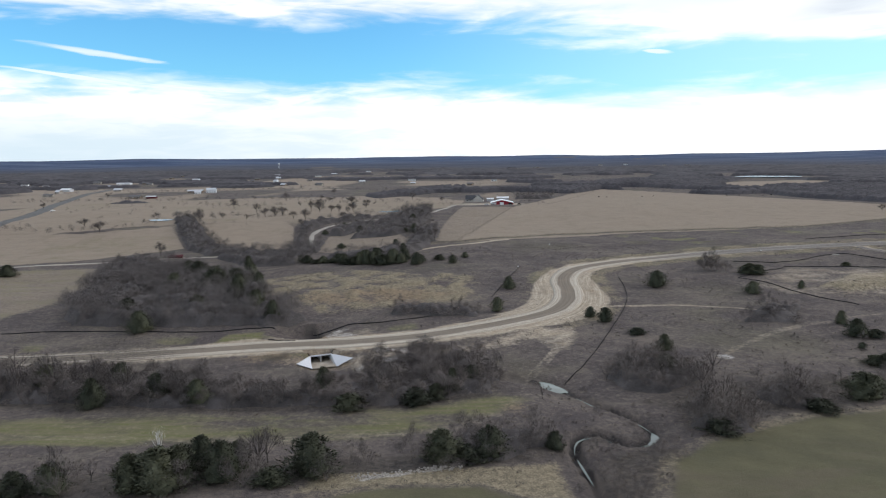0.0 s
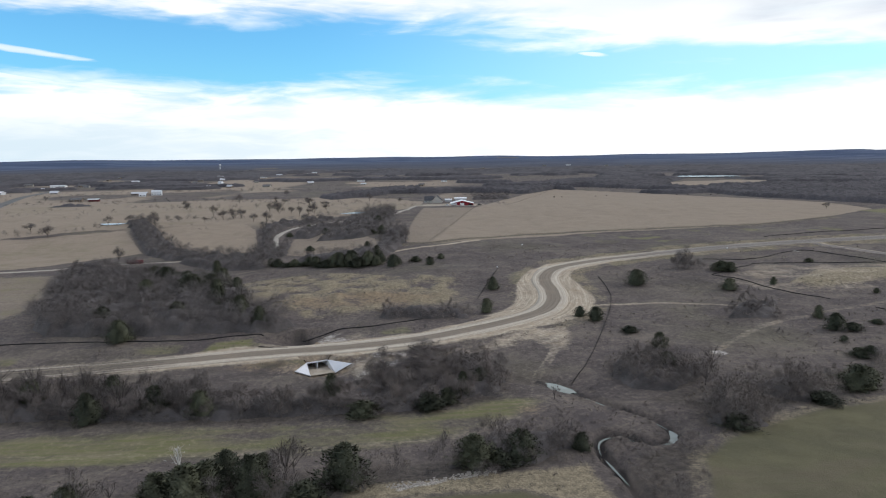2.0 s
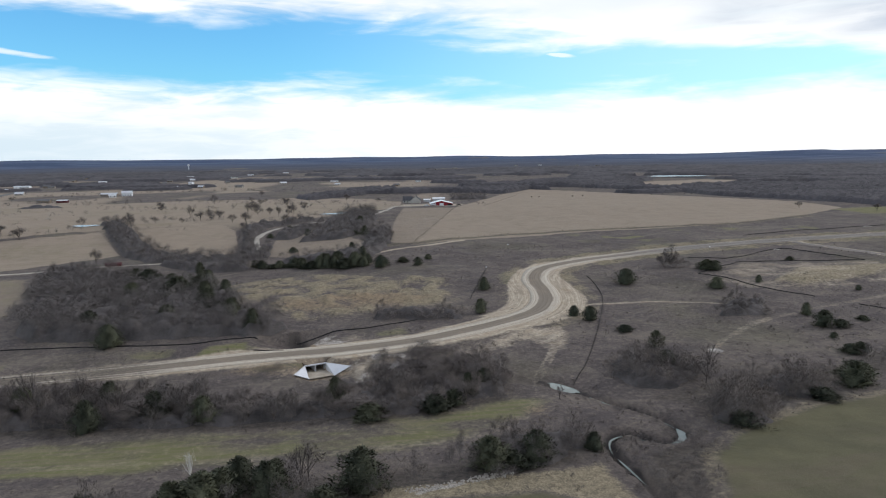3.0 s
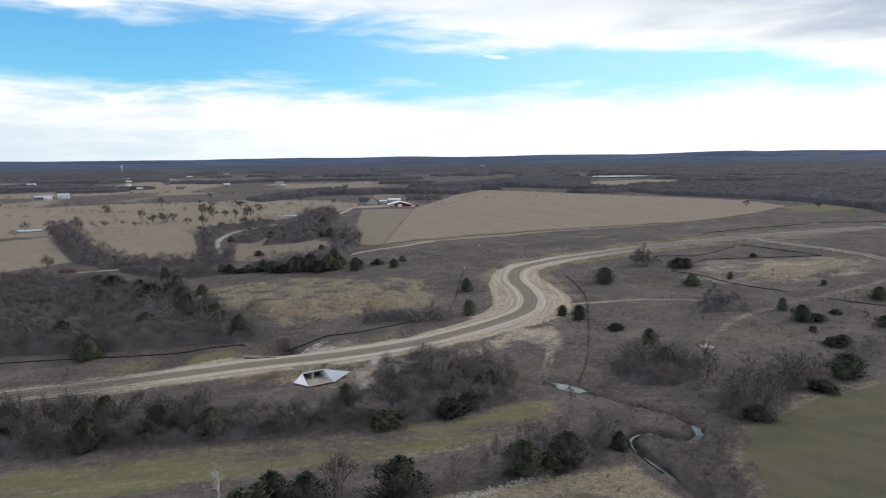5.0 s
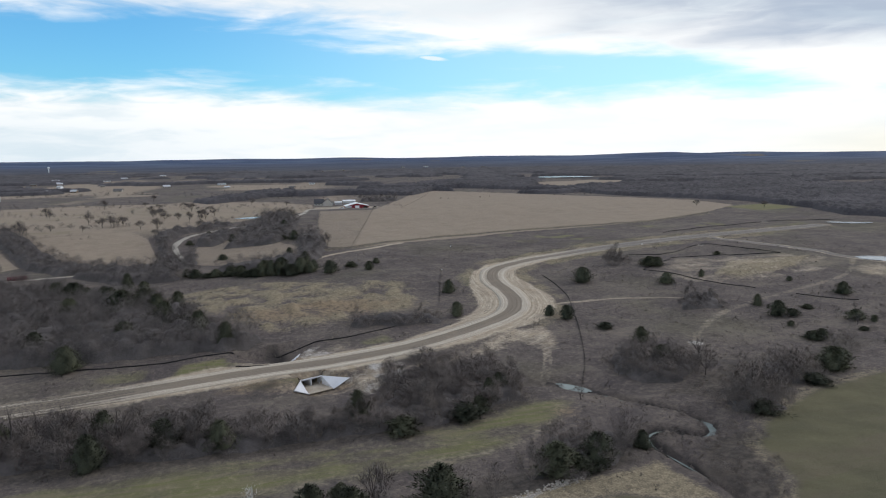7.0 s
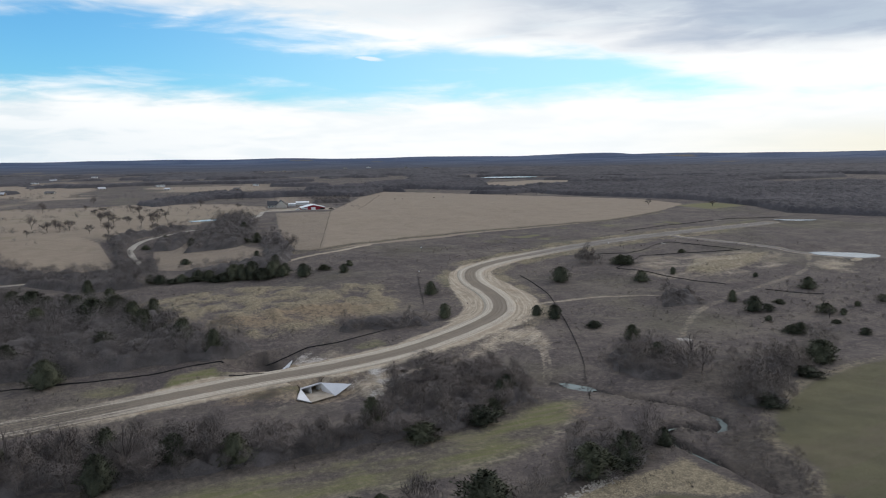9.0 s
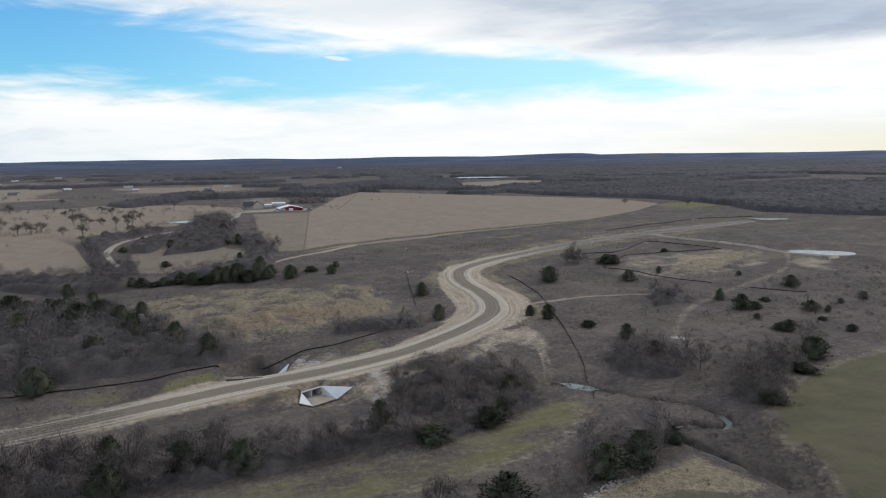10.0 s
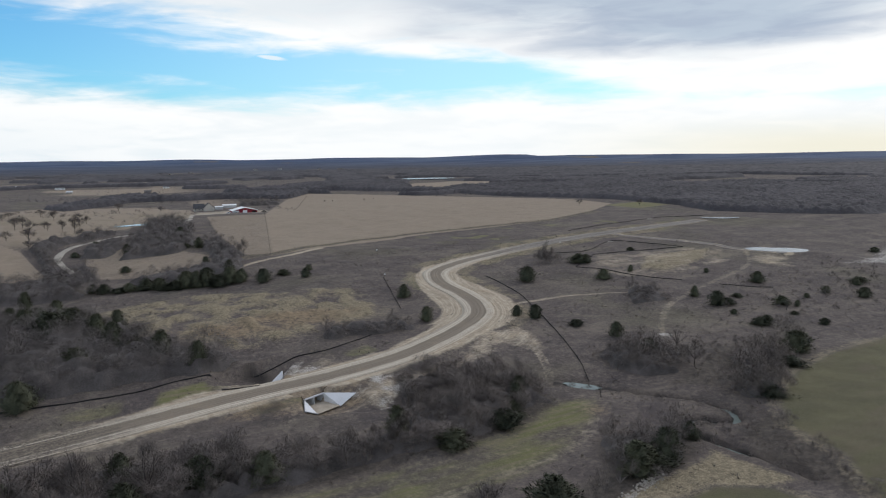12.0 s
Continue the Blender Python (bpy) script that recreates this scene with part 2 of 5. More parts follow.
        colour = n.mix(1.0, colour, n.add("ShaderNodeCombineColor", {k: n.ramp(spread, 0, 1, 1 - per_object, 1 + per_object * g) for k, g in ((0, 0.9), (1, 0.7), (2, 0.5))}).outputs[0], "MULTIPLY")
    if per_island:
        spread = n.add("ShaderNodeNewGeometry").outputs["Random Per Island"]
        colour = n.mix(1.0, colour, n.add("ShaderNodeCombineColor", {k: n.ramp(spread, 0, 1, 1 - per_island, 1 + per_island) for k in (0, 1, 2)}).outputs[0], "MULTIPLY")
    relief = n.add("ShaderNodeBump", {"Strength": bump, "Distance": 0.05, "Height": grain}).outputs[0]
    b = n.add("ShaderNodeBsdfPrincipled", {"Base Color": colour, "Roughness": rough, "Metallic": metal, "Normal": relief})
    b.inputs["Specular IOR Level"].default_value = 0.25
    n.tree.links.new(b.outputs[0], n.add("ShaderNodeOutputMaterial").inputs[0])
    return m


def ground_material():
    m = bpy.data.materials.new("ranch_ground")
    m.use_nodes = True
    n = Nodes(m.node_tree)
    at = n.add("ShaderNodeTexCoord").outputs["Object"]
    masks = []
    for key in ("cover", "growth", "soil", "distance", "wear"):
        node = n.add("ShaderNodeAttribute")
        node.attribute_name = key
        masks += list(n.add("ShaderNodeSeparateColor", {0: node.outputs["Color"]}).outputs)
    hay, green, bare, litter, pale, olive, woods, rust, stone, far_haze, _, _, off_road, along_road, mud = masks
    big, mid, small = n.noise(at, 0.012, 5.0, 0.6), n.noise(at, 0.07, 6.0, 0.65, 0.4), n.noise(at, 0.6, 6.0, 0.7)
    tuft = n.noise(at, 2.4, 4.0, 0.7)
    streak = n.noise(n.stretch(at, 0.05, 0.5, 0.3, radians(8)), 1.0, 5.0, 0.65, 0.3)
    ragged = n.math("SUBTRACT", n.math("MULTIPLY_ADD", small, 0.6, n.math("MULTIPLY", mid, 0.6)), 0.6)

    def edge(mask, width=0.30, fray=0.8):
        return n.ramp(n.math("MULTIPLY_ADD", ragged, fray, mask), 0.5 - width, 0.5 + width)

    # winter scrub: grey stalks, tan grass, darker weeds
    scrub = n.mix(n.ramp(mid, 0.36, 0.66), (0.090, 0.076, 0.072), (0.138, 0.116, 0.102))
    scrub = n.mix(n.ramp(small, 0.48, 0.74), scrub, (0.184, 0.154, 0.128))
    scrub = n.mix(n.ramp(n.math("MULTIPLY_ADD", tuft, 0.5, n.math("MULTIPLY", small, 0.5)), 0.52, 0.36), scrub, (0.060, 0.052, 0.052))
    patch = n.noise(n.stretch(at, 0.55, 1.25, 1, radians(-14)), 0.045, 6.0, 0.68, 0.6)
    scrub = n.mix(n.math("MULTIPLY", n.ramp(patch, 0.50, 0.68), 0.5), scrub, (0.192, 0.162, 0.132))
    scrub = n.mix(n.math("MULTIPLY", n.ramp(patch, 0.47, 0.33), 0.60), scrub, (0.070, 0.060, 0.061))
    scrub = n.mix(n.math("MULTIPLY", n.ramp(big, 0.5, 0.7), 0.25), scrub, (0.120, 0.118, 0.062))
    hay_c = n.mix(n.ramp(n.math("MULTIPLY_ADD", streak, 0.5, n.math("MULTIPLY", small, 0.5)), 0.30, 0.72), (0.228, 0.183, 0.142), (0.292, 0.240, 0.184))
    hay_c = n.mix(n.math("MULTIPLY", n.ramp(mid, 0.46, 0.66), 0.5), hay_c, (0.208, 0.172, 0.128))
    green_c = n.mix(n.ramp(streak, 0.38, 0.62), (0.168, 0.148, 0.094), (0.138, 0.138, 0.064))
    green_c = n.mix(n.ramp(small, 0.5, 0.75), green_c, (0.215, 0.188, 0.120))
    bare_c = n.mix(n.ramp(small, 0.34, 0.68), (0.30, 0.242, 0.178), (0.52, 0.45, 0.35))
    bare_c = n.mix(n.ramp(mid, 0.52, 0.70), bare_c, (0.33, 0.255, 0.165))
    ruts = n.noise(n.add("ShaderNodeCombineXYZ", {0: n.math("MULTIPLY", off_road, 52.0), 1: n.math("MULTIPLY", along_road, 34.0)}).outputs[0], 1.0, 5.0, 0.7, 0.25)
    bare_c = n.mix(n.ramp(ruts, 0.40, 0.62), n.mix(0.5, bare_c, (0.215, 0.172, 0.128)), n.mix(0.35, bare_c, (0.50, 0.44, 0.35)))
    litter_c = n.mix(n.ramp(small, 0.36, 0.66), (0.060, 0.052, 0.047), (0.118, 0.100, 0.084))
    pale_c = n.mix(n.ramp(n.math("MULTIPLY_ADD", tuft, 0.5, n.math("MULTIPLY", small, 0.5)), 0.40, 0.62), (0.135, 0.113, 0.080), (0.300, 0.252, 0.172))
    olive_c = n.mix(n.ramp(mid, 0.36, 0.66), (0.096, 0.090, 0.056), (0.124, 0.113, 0.068))
    olive_c = n.mix(n.ramp(tuft, 0.55, 0.8), olive_c, (0.165, 0.150, 0.092))
    olive_c = n.mix(n.math("MULTIPLY", n.ramp(patch, 0.46, 0.64), 0.6), olive_c, (0.128, 0.106, 0.075))
    olive_c = n.mix(n.math("MULTIPLY", n.ramp(streak, 0.55, 0.72), 0.4), olive_c, (0.098, 0.104, 0.052))
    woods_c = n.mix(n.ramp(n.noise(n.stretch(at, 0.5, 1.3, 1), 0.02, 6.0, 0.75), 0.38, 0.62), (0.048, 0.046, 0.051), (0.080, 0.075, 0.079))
    # blue air haze over the farthest hills, put into the woods colour
    woods_c = n.mix(far_haze, woods_c, n.mix(n.ramp(n.noise(n.stretch(at, 0.35, 1, 1), 0.006, 6.0, 0.7), 0.42, 0.6), (0.040, 0.060, 0.112), (0.080, 0.104, 0.160)))
    rust_c = n.mix(n.ramp(small, 0.36, 0.66), (0.165, 0.125, 0.085), (0.270, 0.205, 0.135))
    stone_c = n.mix(n.ramp(tuft, 0.4, 0.65), (0.26, 0.24, 0.22), (0.52, 0.49, 0.45))
    c = scrub
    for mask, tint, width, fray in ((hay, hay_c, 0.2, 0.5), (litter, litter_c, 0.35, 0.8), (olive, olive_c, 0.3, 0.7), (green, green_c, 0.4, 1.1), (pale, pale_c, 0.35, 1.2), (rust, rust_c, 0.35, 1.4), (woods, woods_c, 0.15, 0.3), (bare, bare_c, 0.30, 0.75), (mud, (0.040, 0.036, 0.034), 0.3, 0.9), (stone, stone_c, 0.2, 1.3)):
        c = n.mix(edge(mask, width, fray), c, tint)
    height = n.math("MULTIPLY_ADD", tuft, 0.5, small)
    relief = n.add("ShaderNodeBump", {"Strength": 0.55, "Distance": 0.5, "Height": height}).outputs[0]
    b = n.add("ShaderNodeBsdfPrincipled", {"Base Color": c, "Roughness": 0.95, "Normal": relief})
    b.inputs["Specular IOR Level"].default_value = 0.1
    n.tree.links.new(b.outputs[0], n.add("ShaderNodeOutputMaterial").inputs[0])
    return m


def road_material():
    """Graded base course: a darker travelled middle, pale loose sides, long wheel marks."""
    m = bpy.data.materials.new("graded_base_course")
    m.use_nodes = True
    n = Nodes(m.node_tree)
    uv = n.add("ShaderNodeUVMap").outputs[0]
    at = n.add("ShaderNodeTexCoord").outputs["Object"]
    across = n.add("ShaderNodeSeparateXYZ", {0: uv}).outputs[0]
    wander = n.math("SUBTRACT", n.noise(at, 0.10, 3.0), 0.5)
    across = n.math("MULTIPLY_ADD", wander, 1.6, across)
    side = n.math("ABSOLUTE", across)
    marks = n.noise(n.stretch(uv, 1.6, 0.012, 1), 1.0, 5.0, 0.7)
    grain, patch = n.noise(at, 1.6, 5.0, 0.7), n.noise(at, 0.12, 5.0, 0.6)
    lane = n.mix(n.ramp(marks, 0.36, 0.66), (0.155, 0.130, 0.104), (0.235, 0.198, 0.156))
    pale = n.mix(n.ramp(n.math("MULTIPLY_ADD", grain, 0.4, n.math("MULTIPLY", marks, 0.75)), 0.38, 0.70), (0.245, 0.208, 0.164), (0.50, 0.445, 0.365))
    c = n.mix(n.ramp(n.math("MULTIPLY_ADD", marks, 1.2, side), 3.6, 4.5), lane, pale)
    c = n.mix(n.math("MULTIPLY", n.ramp(patch, 0.5, 0.75), 0.35), c, (0.30, 0.235, 0.165))
    c = n.mix(n.math("MULTIPLY", n.ramp(grain, 0.5, 0.8), 0.25), c, (0.44, 0.39, 0.31))
    # farther along, towards the ponds, the bed is greyer
    east = n.ramp(n.add("ShaderNodeSeparateXYZ", {0: at}).outputs[0], 80, 200)
    c = n.mix(n.math("MULTIPLY", east, 0.88), c, n.mix(n.ramp(marks, 0.42, 0.60), (0.105, 0.096, 0.090), (0.262, 0.238, 0.212)))
    # the unfinished western end: weeds over the bed, with pale wheel lines left open
    west = n.math("MULTIPLY_ADD", n.math("SUBTRACT", patch, 0.5), 60.0, n.add("ShaderNodeSeparateXYZ", {0: at}).outputs[0])
    lines = n.noise(n.stretch(uv, 0.9, 0.010, 1), 1.0, 4.0, 0.6)
    weeds = n.math("MULTIPLY", n.ramp(west, -92, -124), n.ramp(n.math("MULTIPLY_ADD", grain, 0.3, lines), 0.74, 0.62))
    c = n.mix(weeds, c, n.mix(n.ramp(grain, 0.38, 0.66), (0.080, 0.068, 0.060), (0.178, 0.152, 0.118)))
    relief = n.add("ShaderNodeBump", {"Strength": 0.5, "Distance": 0.12, "Height": n.math("ADD", marks, grain)}).outputs[0]
    b = n.add("ShaderNodeBsdfPrincipled", {"Base Color": c, "Roughness": 0.95, "Normal": relief})
    b.inputs["Specular IOR Level"].default_value = 0.1
    n.tree.links.new(b.outputs[0], n.add("ShaderNodeOutputMaterial").inputs[0])
    return m


def water_material(name, deep, rough):
    m = bpy.data.materials.new(name)
    m.use_nodes = True
    n = Nodes(m.node_tree)
    at = n.add("ShaderNodeTexCoord").outputs["Object"]
    ripple = n.add("ShaderNodeBump", {"Strength": 0.02, "Distance": 0.1, "Height": n.noise(at, 1.2, 4.0)}).outputs[0]
    mud = n.mix(n.ramp(n.noise(at, 0.15, 3.0), 0.4, 0.7), deep, tuple(0.75 * v for v in deep))
    b = n.add("ShaderNodeBsdfPrincipled", {"Base Color": mud, "Roughness": rough, "Normal": ripple, "IOR": 1.33})
    n.tree.links.new(b.outputs[0], n.add("ShaderNodeOutputMaterial").inputs[0])
    return m


GROUND, ROAD_BASE = ground_material(), road_material()
WATER = water_material("pond_water", (0.26, 0.28, 0.28), 0.20)
CREEK_WATER = water_material("creek_water", (0.180, 0.212, 0.195), 0.10)
ASPHALT = surface("old_asphalt", (0.085, 0.083, 0.080), (0.135, 0.130, 0.124), 0.4, 0.9, 0.15)
GRAVEL = surface("pale_gravel", (0.26, 0.235, 0.20), (0.40, 0.37, 0.32), 0.5, 0.95, 0.4)
BARK = surface("grey_bark", (0.115, 0.098, 0.090), (0.235, 0.208, 0.192), 2.0, 0.95, 0.5, per_object=0.18)
DARK_BARK = surface("dark_bark", (0.050, 0.043, 0.040), (0.115, 0.100, 0.092), 2.0, 0.95, 0.5)
PALE_BARK = surface("bleached_bark", (0.48, 0.46, 0.43), (0.64, 0.62, 0.58), 2.0, 0.95, 0.4)
# darker than the open twigs: shade within the crowns is put into this colour
SHADED_TANGLE = surface("shaded_twig_tangle", (0.044, 0.039, 0.037), (0.112, 0.099, 0.095), 0.35, 0.95, 1.0, fine=6.0)
TWIG = surface("bare_twigs", (0.118, 0.104, 0.099), (0.182, 0.161, 0.153), 0.8, 0.95, 0.0, per_object=0.2)
TWIG_OAK = surface("dark_twigs", (0.082, 0.073, 0.071), (0.135, 0.120, 0.116), 0.8, 0.95, 0.0, per_object=0.2)
TWIG_STUFF = surface("bare_woodland", (0.096, 0.085, 0.081), (0.205, 0.183, 0.175), 0.3, 0.95, 0.0, per_island=0.05, fine=1.6)
TWIG_FAR = surface("far_bare_woods", (0.080, 0.073, 0.074), (0.135, 0.123, 0.124), 0.02, 0.95, 0.0, per_island=0.06, fine=3.0)
CANOPY = surface("far_wood_canopy", (0.036, 0.034, 0.038), (0.088, 0.081, 0.086), 0.05, 0.95, 0.9, fine=9.0)
CEDAR = surface("cedar_green", (0.036, 0.041, 0.029), (0.098, 0.107, 0.070), 1.2, 0.85, 0.0, per_object=0.3, fine=3.0)
CONCRETE = surface("new_concrete", (0.54, 0.55, 0.57), (0.69, 0.70, 0.72), 0.6, 0.85, 0.15)
SILTY = surface("silted_concrete", (0.26, 0.22, 0.17), (0.44, 0.39, 0.32), 0.8, 0.9, 0.2)
FABRIC = surface("black_silt_fabric", (0.012, 0.012, 0.013), (0.030, 0.029, 0.030), 1.0, 0.8, 0.2)
POST = surface("weathered_post", (0.13, 0.11, 0.09), (0.24, 0.21, 0.17), 3.0, 0.9, 0.4)
RED_METAL = surface("red_sheet_metal", (0.17, 0.010, 0.020), (0.25, 0.018, 0.032), 0.5, 0.5, 0.05)
MAROON = surface("dark_red_roof", (0.060, 0.010, 0.014), (0.105, 0.016, 0.020), 0.5, 0.6, 0.1)
PALE_ROOF = surface("dull_galvanised_roof", (0.40, 0.41, 0.43), (0.56, 0.57, 0.59), 0.4, 0.5, 0.05)
WHITE_METAL = surface("white_sheet_metal", (0.66, 0.67, 0.68), (0.80, 0.81, 0.82), 0.4, 0.45, 0.05)
GREY_ROOF = surface("grey_shingle_roof", (0.085, 0.082, 0.085), (0.165, 0.160, 0.160), 1.5, 0.9, 0.4)
STONE_WALL = surface("pale_stone_wall", (0.27, 0.245, 0.215), (0.40, 0.37, 0.33), 1.5, 0.9, 0.4)
LIGHT_STONE = surface("light_limestone_wall", (0.40, 0.37, 0.33), (0.54, 0.51, 0.46), 1.5, 0.9, 0.4)
DARK_ROOF = surface("charcoal_shingle_roof", (0.045, 0.046, 0.052), (0.090, 0.090, 0.096), 1.5, 0.9, 0.4)
BROWN_WALL = surface("brown_siding", (0.16, 0.125, 0.095), (0.23, 0.185, 0.145), 1.0, 0.8, 0.2)
DARK_GLASS = surface("window_glass", (0.020, 0.024, 0.030), (0.035, 0.040, 0.048), 0.3, 0.08, 0.0)
WEED = surface("dry_weed_stalks", (0.120, 0.103, 0.092), (0.190, 0.162, 0.134), 0.1, 0.95, 0.0, per_island=0.35, fine=2.0)
HIDE = surface("black_hide", (0.014, 0.012, 0.011), (0.030, 0.025, 0.022), 2.0, 0.8, 0.2)
RUBBER = surface("tyre_rubber", (0.012, 0.012, 0.012), (0.022, 0.022, 0.022), 2.0, 0.85, 0.1)


# ---- building helpers ----
def mesh_of(name, verts, faces, material, smooth=False):
    me = bpy.data.meshes.new(name)
    me.from_pydata([tuple(map(float, v)) for v in verts], [], [tuple(map(int, f)) for f in faces])
    me.materials.append(material)
    if smooth:
        me.shade_smooth()
    me.update()
    return me


def part(name, shape, material, parent=None, label="", smooth=False):
    """One mesh object from (verts, faces) or (verts, faces, normals), under a thing where one is given."""
    me = mesh_of(name, shape[0], shape[1], material, smooth or len(shape) > 2)
    if len(shape) > 2:
        me.normals_split_custom_set_from_vertices([tuple(v) for v in shape[2]])
    ob = new(name, me)
    if parent:
        ob.parent = parent
    return tagged(ob, label)


def joined(*shapes):
    verts, faces = [], []
    for v, f in shapes:
        k = len(verts)
        verts += [tuple(p) for p in v]
        faces += [tuple(i + k for i in q) for q in f]
    return verts, faces


def box(x0, y0, z0, x1, y1, z1):
    v = [(x, y, z) for z in (z0, z1) for x, y in ((x0, y0), (x1, y0), (x1, y1), (x0, y1))]
    return v, [(3, 2, 1, 0), (4, 5, 6, 7), (0, 1, 5, 4), (1, 2, 6, 5), (2, 3, 7, 6), (3, 0, 4, 7)]


def slab(corners, thick):
    """A plate whose upper face is the given corners, with its thickness below."""
    c = [Vector(p) for p in corners]
    normal = (c[1] - c[0]).cross(c[2] - c[0]).normalized()
    k = len(c)
    v = c + [p - normal * thick for p in c]
    return [tuple(p) for p in v], [tuple(range(k)), tuple(range(2 * k - 1, k - 1, -1))] + [(i, i + k, (i + 1) % k + k, (i + 1) % k) for i in range(k)]


def tube(p0, p1, r0, r1, sides=4):
    p0, p1 = Vector(p0), Vector(p1)
    q = (p1 - p0).to_track_quat("Z", "Y")
    v = [tuple(p + q @ Vector((r * math.cos(a), r * math.sin(a), 0))) for p, r in ((p0, r0), (p1, r1)) for a in [2 * math.pi * i / sides for i in range(sides)]]
    return v, [(i, (i + 1) % sides, (i + 1) % sides + sides, i + sides) for i in range(sides)] + [tuple(range(sides, 2 * sides))]


# ---- ground: one sheet to the horizon ----
def graded(lo, hi, fine, limit, growth=1.045):
    out, s = list(np.arange(lo, hi + fine, fine)), fine
    while out[-1] < limit:
        s = min(s * growth, 160)
        out.append(out[-1] + s)
    s = fine
    while out[0] > -limit:
        s = min(s * growth, 160)
        out.insert(0, out[0] - s)
    return np.array(out)


TAN_FIELDS = [
    [(10, 486), (76, 730), (180, 990), (255, 1110), (360, 960), (452, 695), (460, 640), (368, 583), (284, 545), (222, 533), (147, 520), (95, 505), (60, 498)],
    [(-10, 500), (4, 487), (14, 487), (79, 732), (20, 740), (5, 640)],
    [(-520, 452), (-420, 470), (-306, 478), (-271, 484), (-247, 505), (-206, 538), (-244, 610), (-271, 600), (-333, 585), (-389, 596), (-520, 590)],
    [(-220, 616), (-149, 629), (-132, 600), (-118, 530), (-167, 520), (-194, 554)],
    [(-520, 594), (-333, 589), (-262, 614), (-222, 622), (-150, 634), (-105, 640), (-60, 668), (-30, 690), (6, 735), (22, 800), (28, 860), (-20, 960), (-250, 1000), (-480, 900)],
    [(-98, 500), (-96, 560), (-80, 600), (-40, 560), (-20, 500), (-40, 470), (-70, 478)],
    [(415, 1150), (480, 1022), (600, 1080), (745, 1160), (775, 1300), (757, 1455), (580, 1395)],
]
FIELD_RIM = smooth_line([(-14, 487), (12, 490), (34, 500), (60, 508), (90, 517), (136, 526), (200, 537), (284, 547), (330, 562), (380, 585)], 5)
FIELD_FENCE = smooth_line([(9, 488), (33, 575), (78, 740)], 5)
YARD_FENCE = smooth_line([(108, 740), (135, 805), (180, 920), (228, 1040)], 6)
OLIVE_FIELDS = [
    [(20, 110), (48, 138), (56, 158), (68, 169), (84, 178), (105, 187), (138, 193), (173, 194), (330, 190), (330, 60), (20, 60)],
    [(-45, 100), (-28, 139), (-12, 144.5), (8, 145), (18, 138), (22, 100)],
]
WOODS = {
    "oak_wood": [(-224, 470), (-187, 457), (-160, 438), (-125, 408), (-98, 356), (-84, 320), (-68, 304), (-60, 295), (-68, 288), (-90, 287), (-130, 288), (-162, 290), (-174, 308), (-180, 335), (-216, 430)],
    "near_grove": [(-265, 222), (-165, 211), (-111, 203), (-84, 201), (-50, 201), (-24, 199), (-7, 203), (14, 212), (20, 230), (8, 246), (-9, 250), (-23, 240), (-29, 222), (-38, 213), (-74, 214), (-88, 227), (-130, 234), (-165, 236), (-265, 238)],
    "creek_wood": [(-74, 544), (-64, 592), (-44, 655), (-37, 702), (-12, 718), (-11, 640), (-25, 562), (-38, 540)],
    "creek_trees": [(-100, 470), (-92, 456), (-64, 474), (-29, 472), (-24, 520), (-22, 561), (-4, 562), (-5, 508), (-16, 462), (-30, 440), (-60, 446)],
    "drive_trees": [(-97, 566), (-92, 596), (-76, 612), (-65, 606), (-72, 580), (-82, 562)],
    "lane_trees": [(-126, 606), (-118, 620), (-98, 625), (-80, 650), (-66, 645), (-86, 622), (-110, 604), (-117, 575), (-112, 545), (-95, 540), (-92, 495), (-112, 486), (-122, 505), (-118, 550)],
    "hedge_wood": [(-258, 651), (-238, 649), (-180, 540), (-108, 492), (-101, 455), (-131, 456), (-200, 530)],
    "right_thicket": [(54, 226), (59, 236), (70, 241), (84, 234), (87, 222), (80, 215), (68, 210), (58, 213)],
    "field_thicket": [(67, 180), (70, 189), (79, 190), (86, 183), (83, 176), (74, 174)],
    "brush_rise": [(60, 203), (108, 222), (139, 221), (168, 234), (166, 222), (114, 194), (93, 191), (72, 190)],
    "rise_clump": [(97, 196), (96, 206), (104, 212), (114, 208), (116, 197), (106, 193)],
    "far_brush": [(127, 285), (145, 307), (163, 308), (150, 283)],
    "bank_brush": [(-7, 160), (6, 181), (20, 176), (34, 180), (20, 163), (2, 157)],
    "creek_brush": [(42, 165), (62, 168), (50, 146), (36, 122), (30, 122), (36, 146)],
    "hollow_brush": [(-25, 302), (-21, 313), (17, 310), (13, 299)],
    "grove_edge": [(-265, 216), (-165, 206), (-111, 199), (-84, 197), (-50, 197), (-24, 196), (-7, 200), (15, 209), (14, 213), (-7, 205), (-24, 202), (-84, 203), (-165, 213)],
    "right_scrub": [(135, 262), (160, 238), (240, 226), (330, 262), (330, 300), (215, 300), (190, 270)],
    "front_brush": [(-125, 146), (-60, 160), (-20, 162), (26, 172), (26, 163), (5, 154), (-35, 146), (-120, 138)],
    "yard_trees": [(92, 880), (140, 890), (150, 930), (98, 925)],
}


def soft(d, half):
    return step(-half, half, d)


RIGHT_WOODS = [(700, 2600), (560, 1750), (330, 1480), (300, 1200), (400, 1060), (448, 985), (442, 845), (470, 730), (515, 645), (512, 585), (492, 525), (560, 458), (605, 425), (800, 330), (1900, 500), (2700, 1800), (1700, 2700)]
GAPS = ([(405, 1150), (478, 1026), (600, 1084), (748, 1162), (785, 1300), (765, 1560), (700, 1600), (580, 1400)], [(940, 1000), (1080, 1250), (1350, 1240), (1500, 900), (1250, 760)])
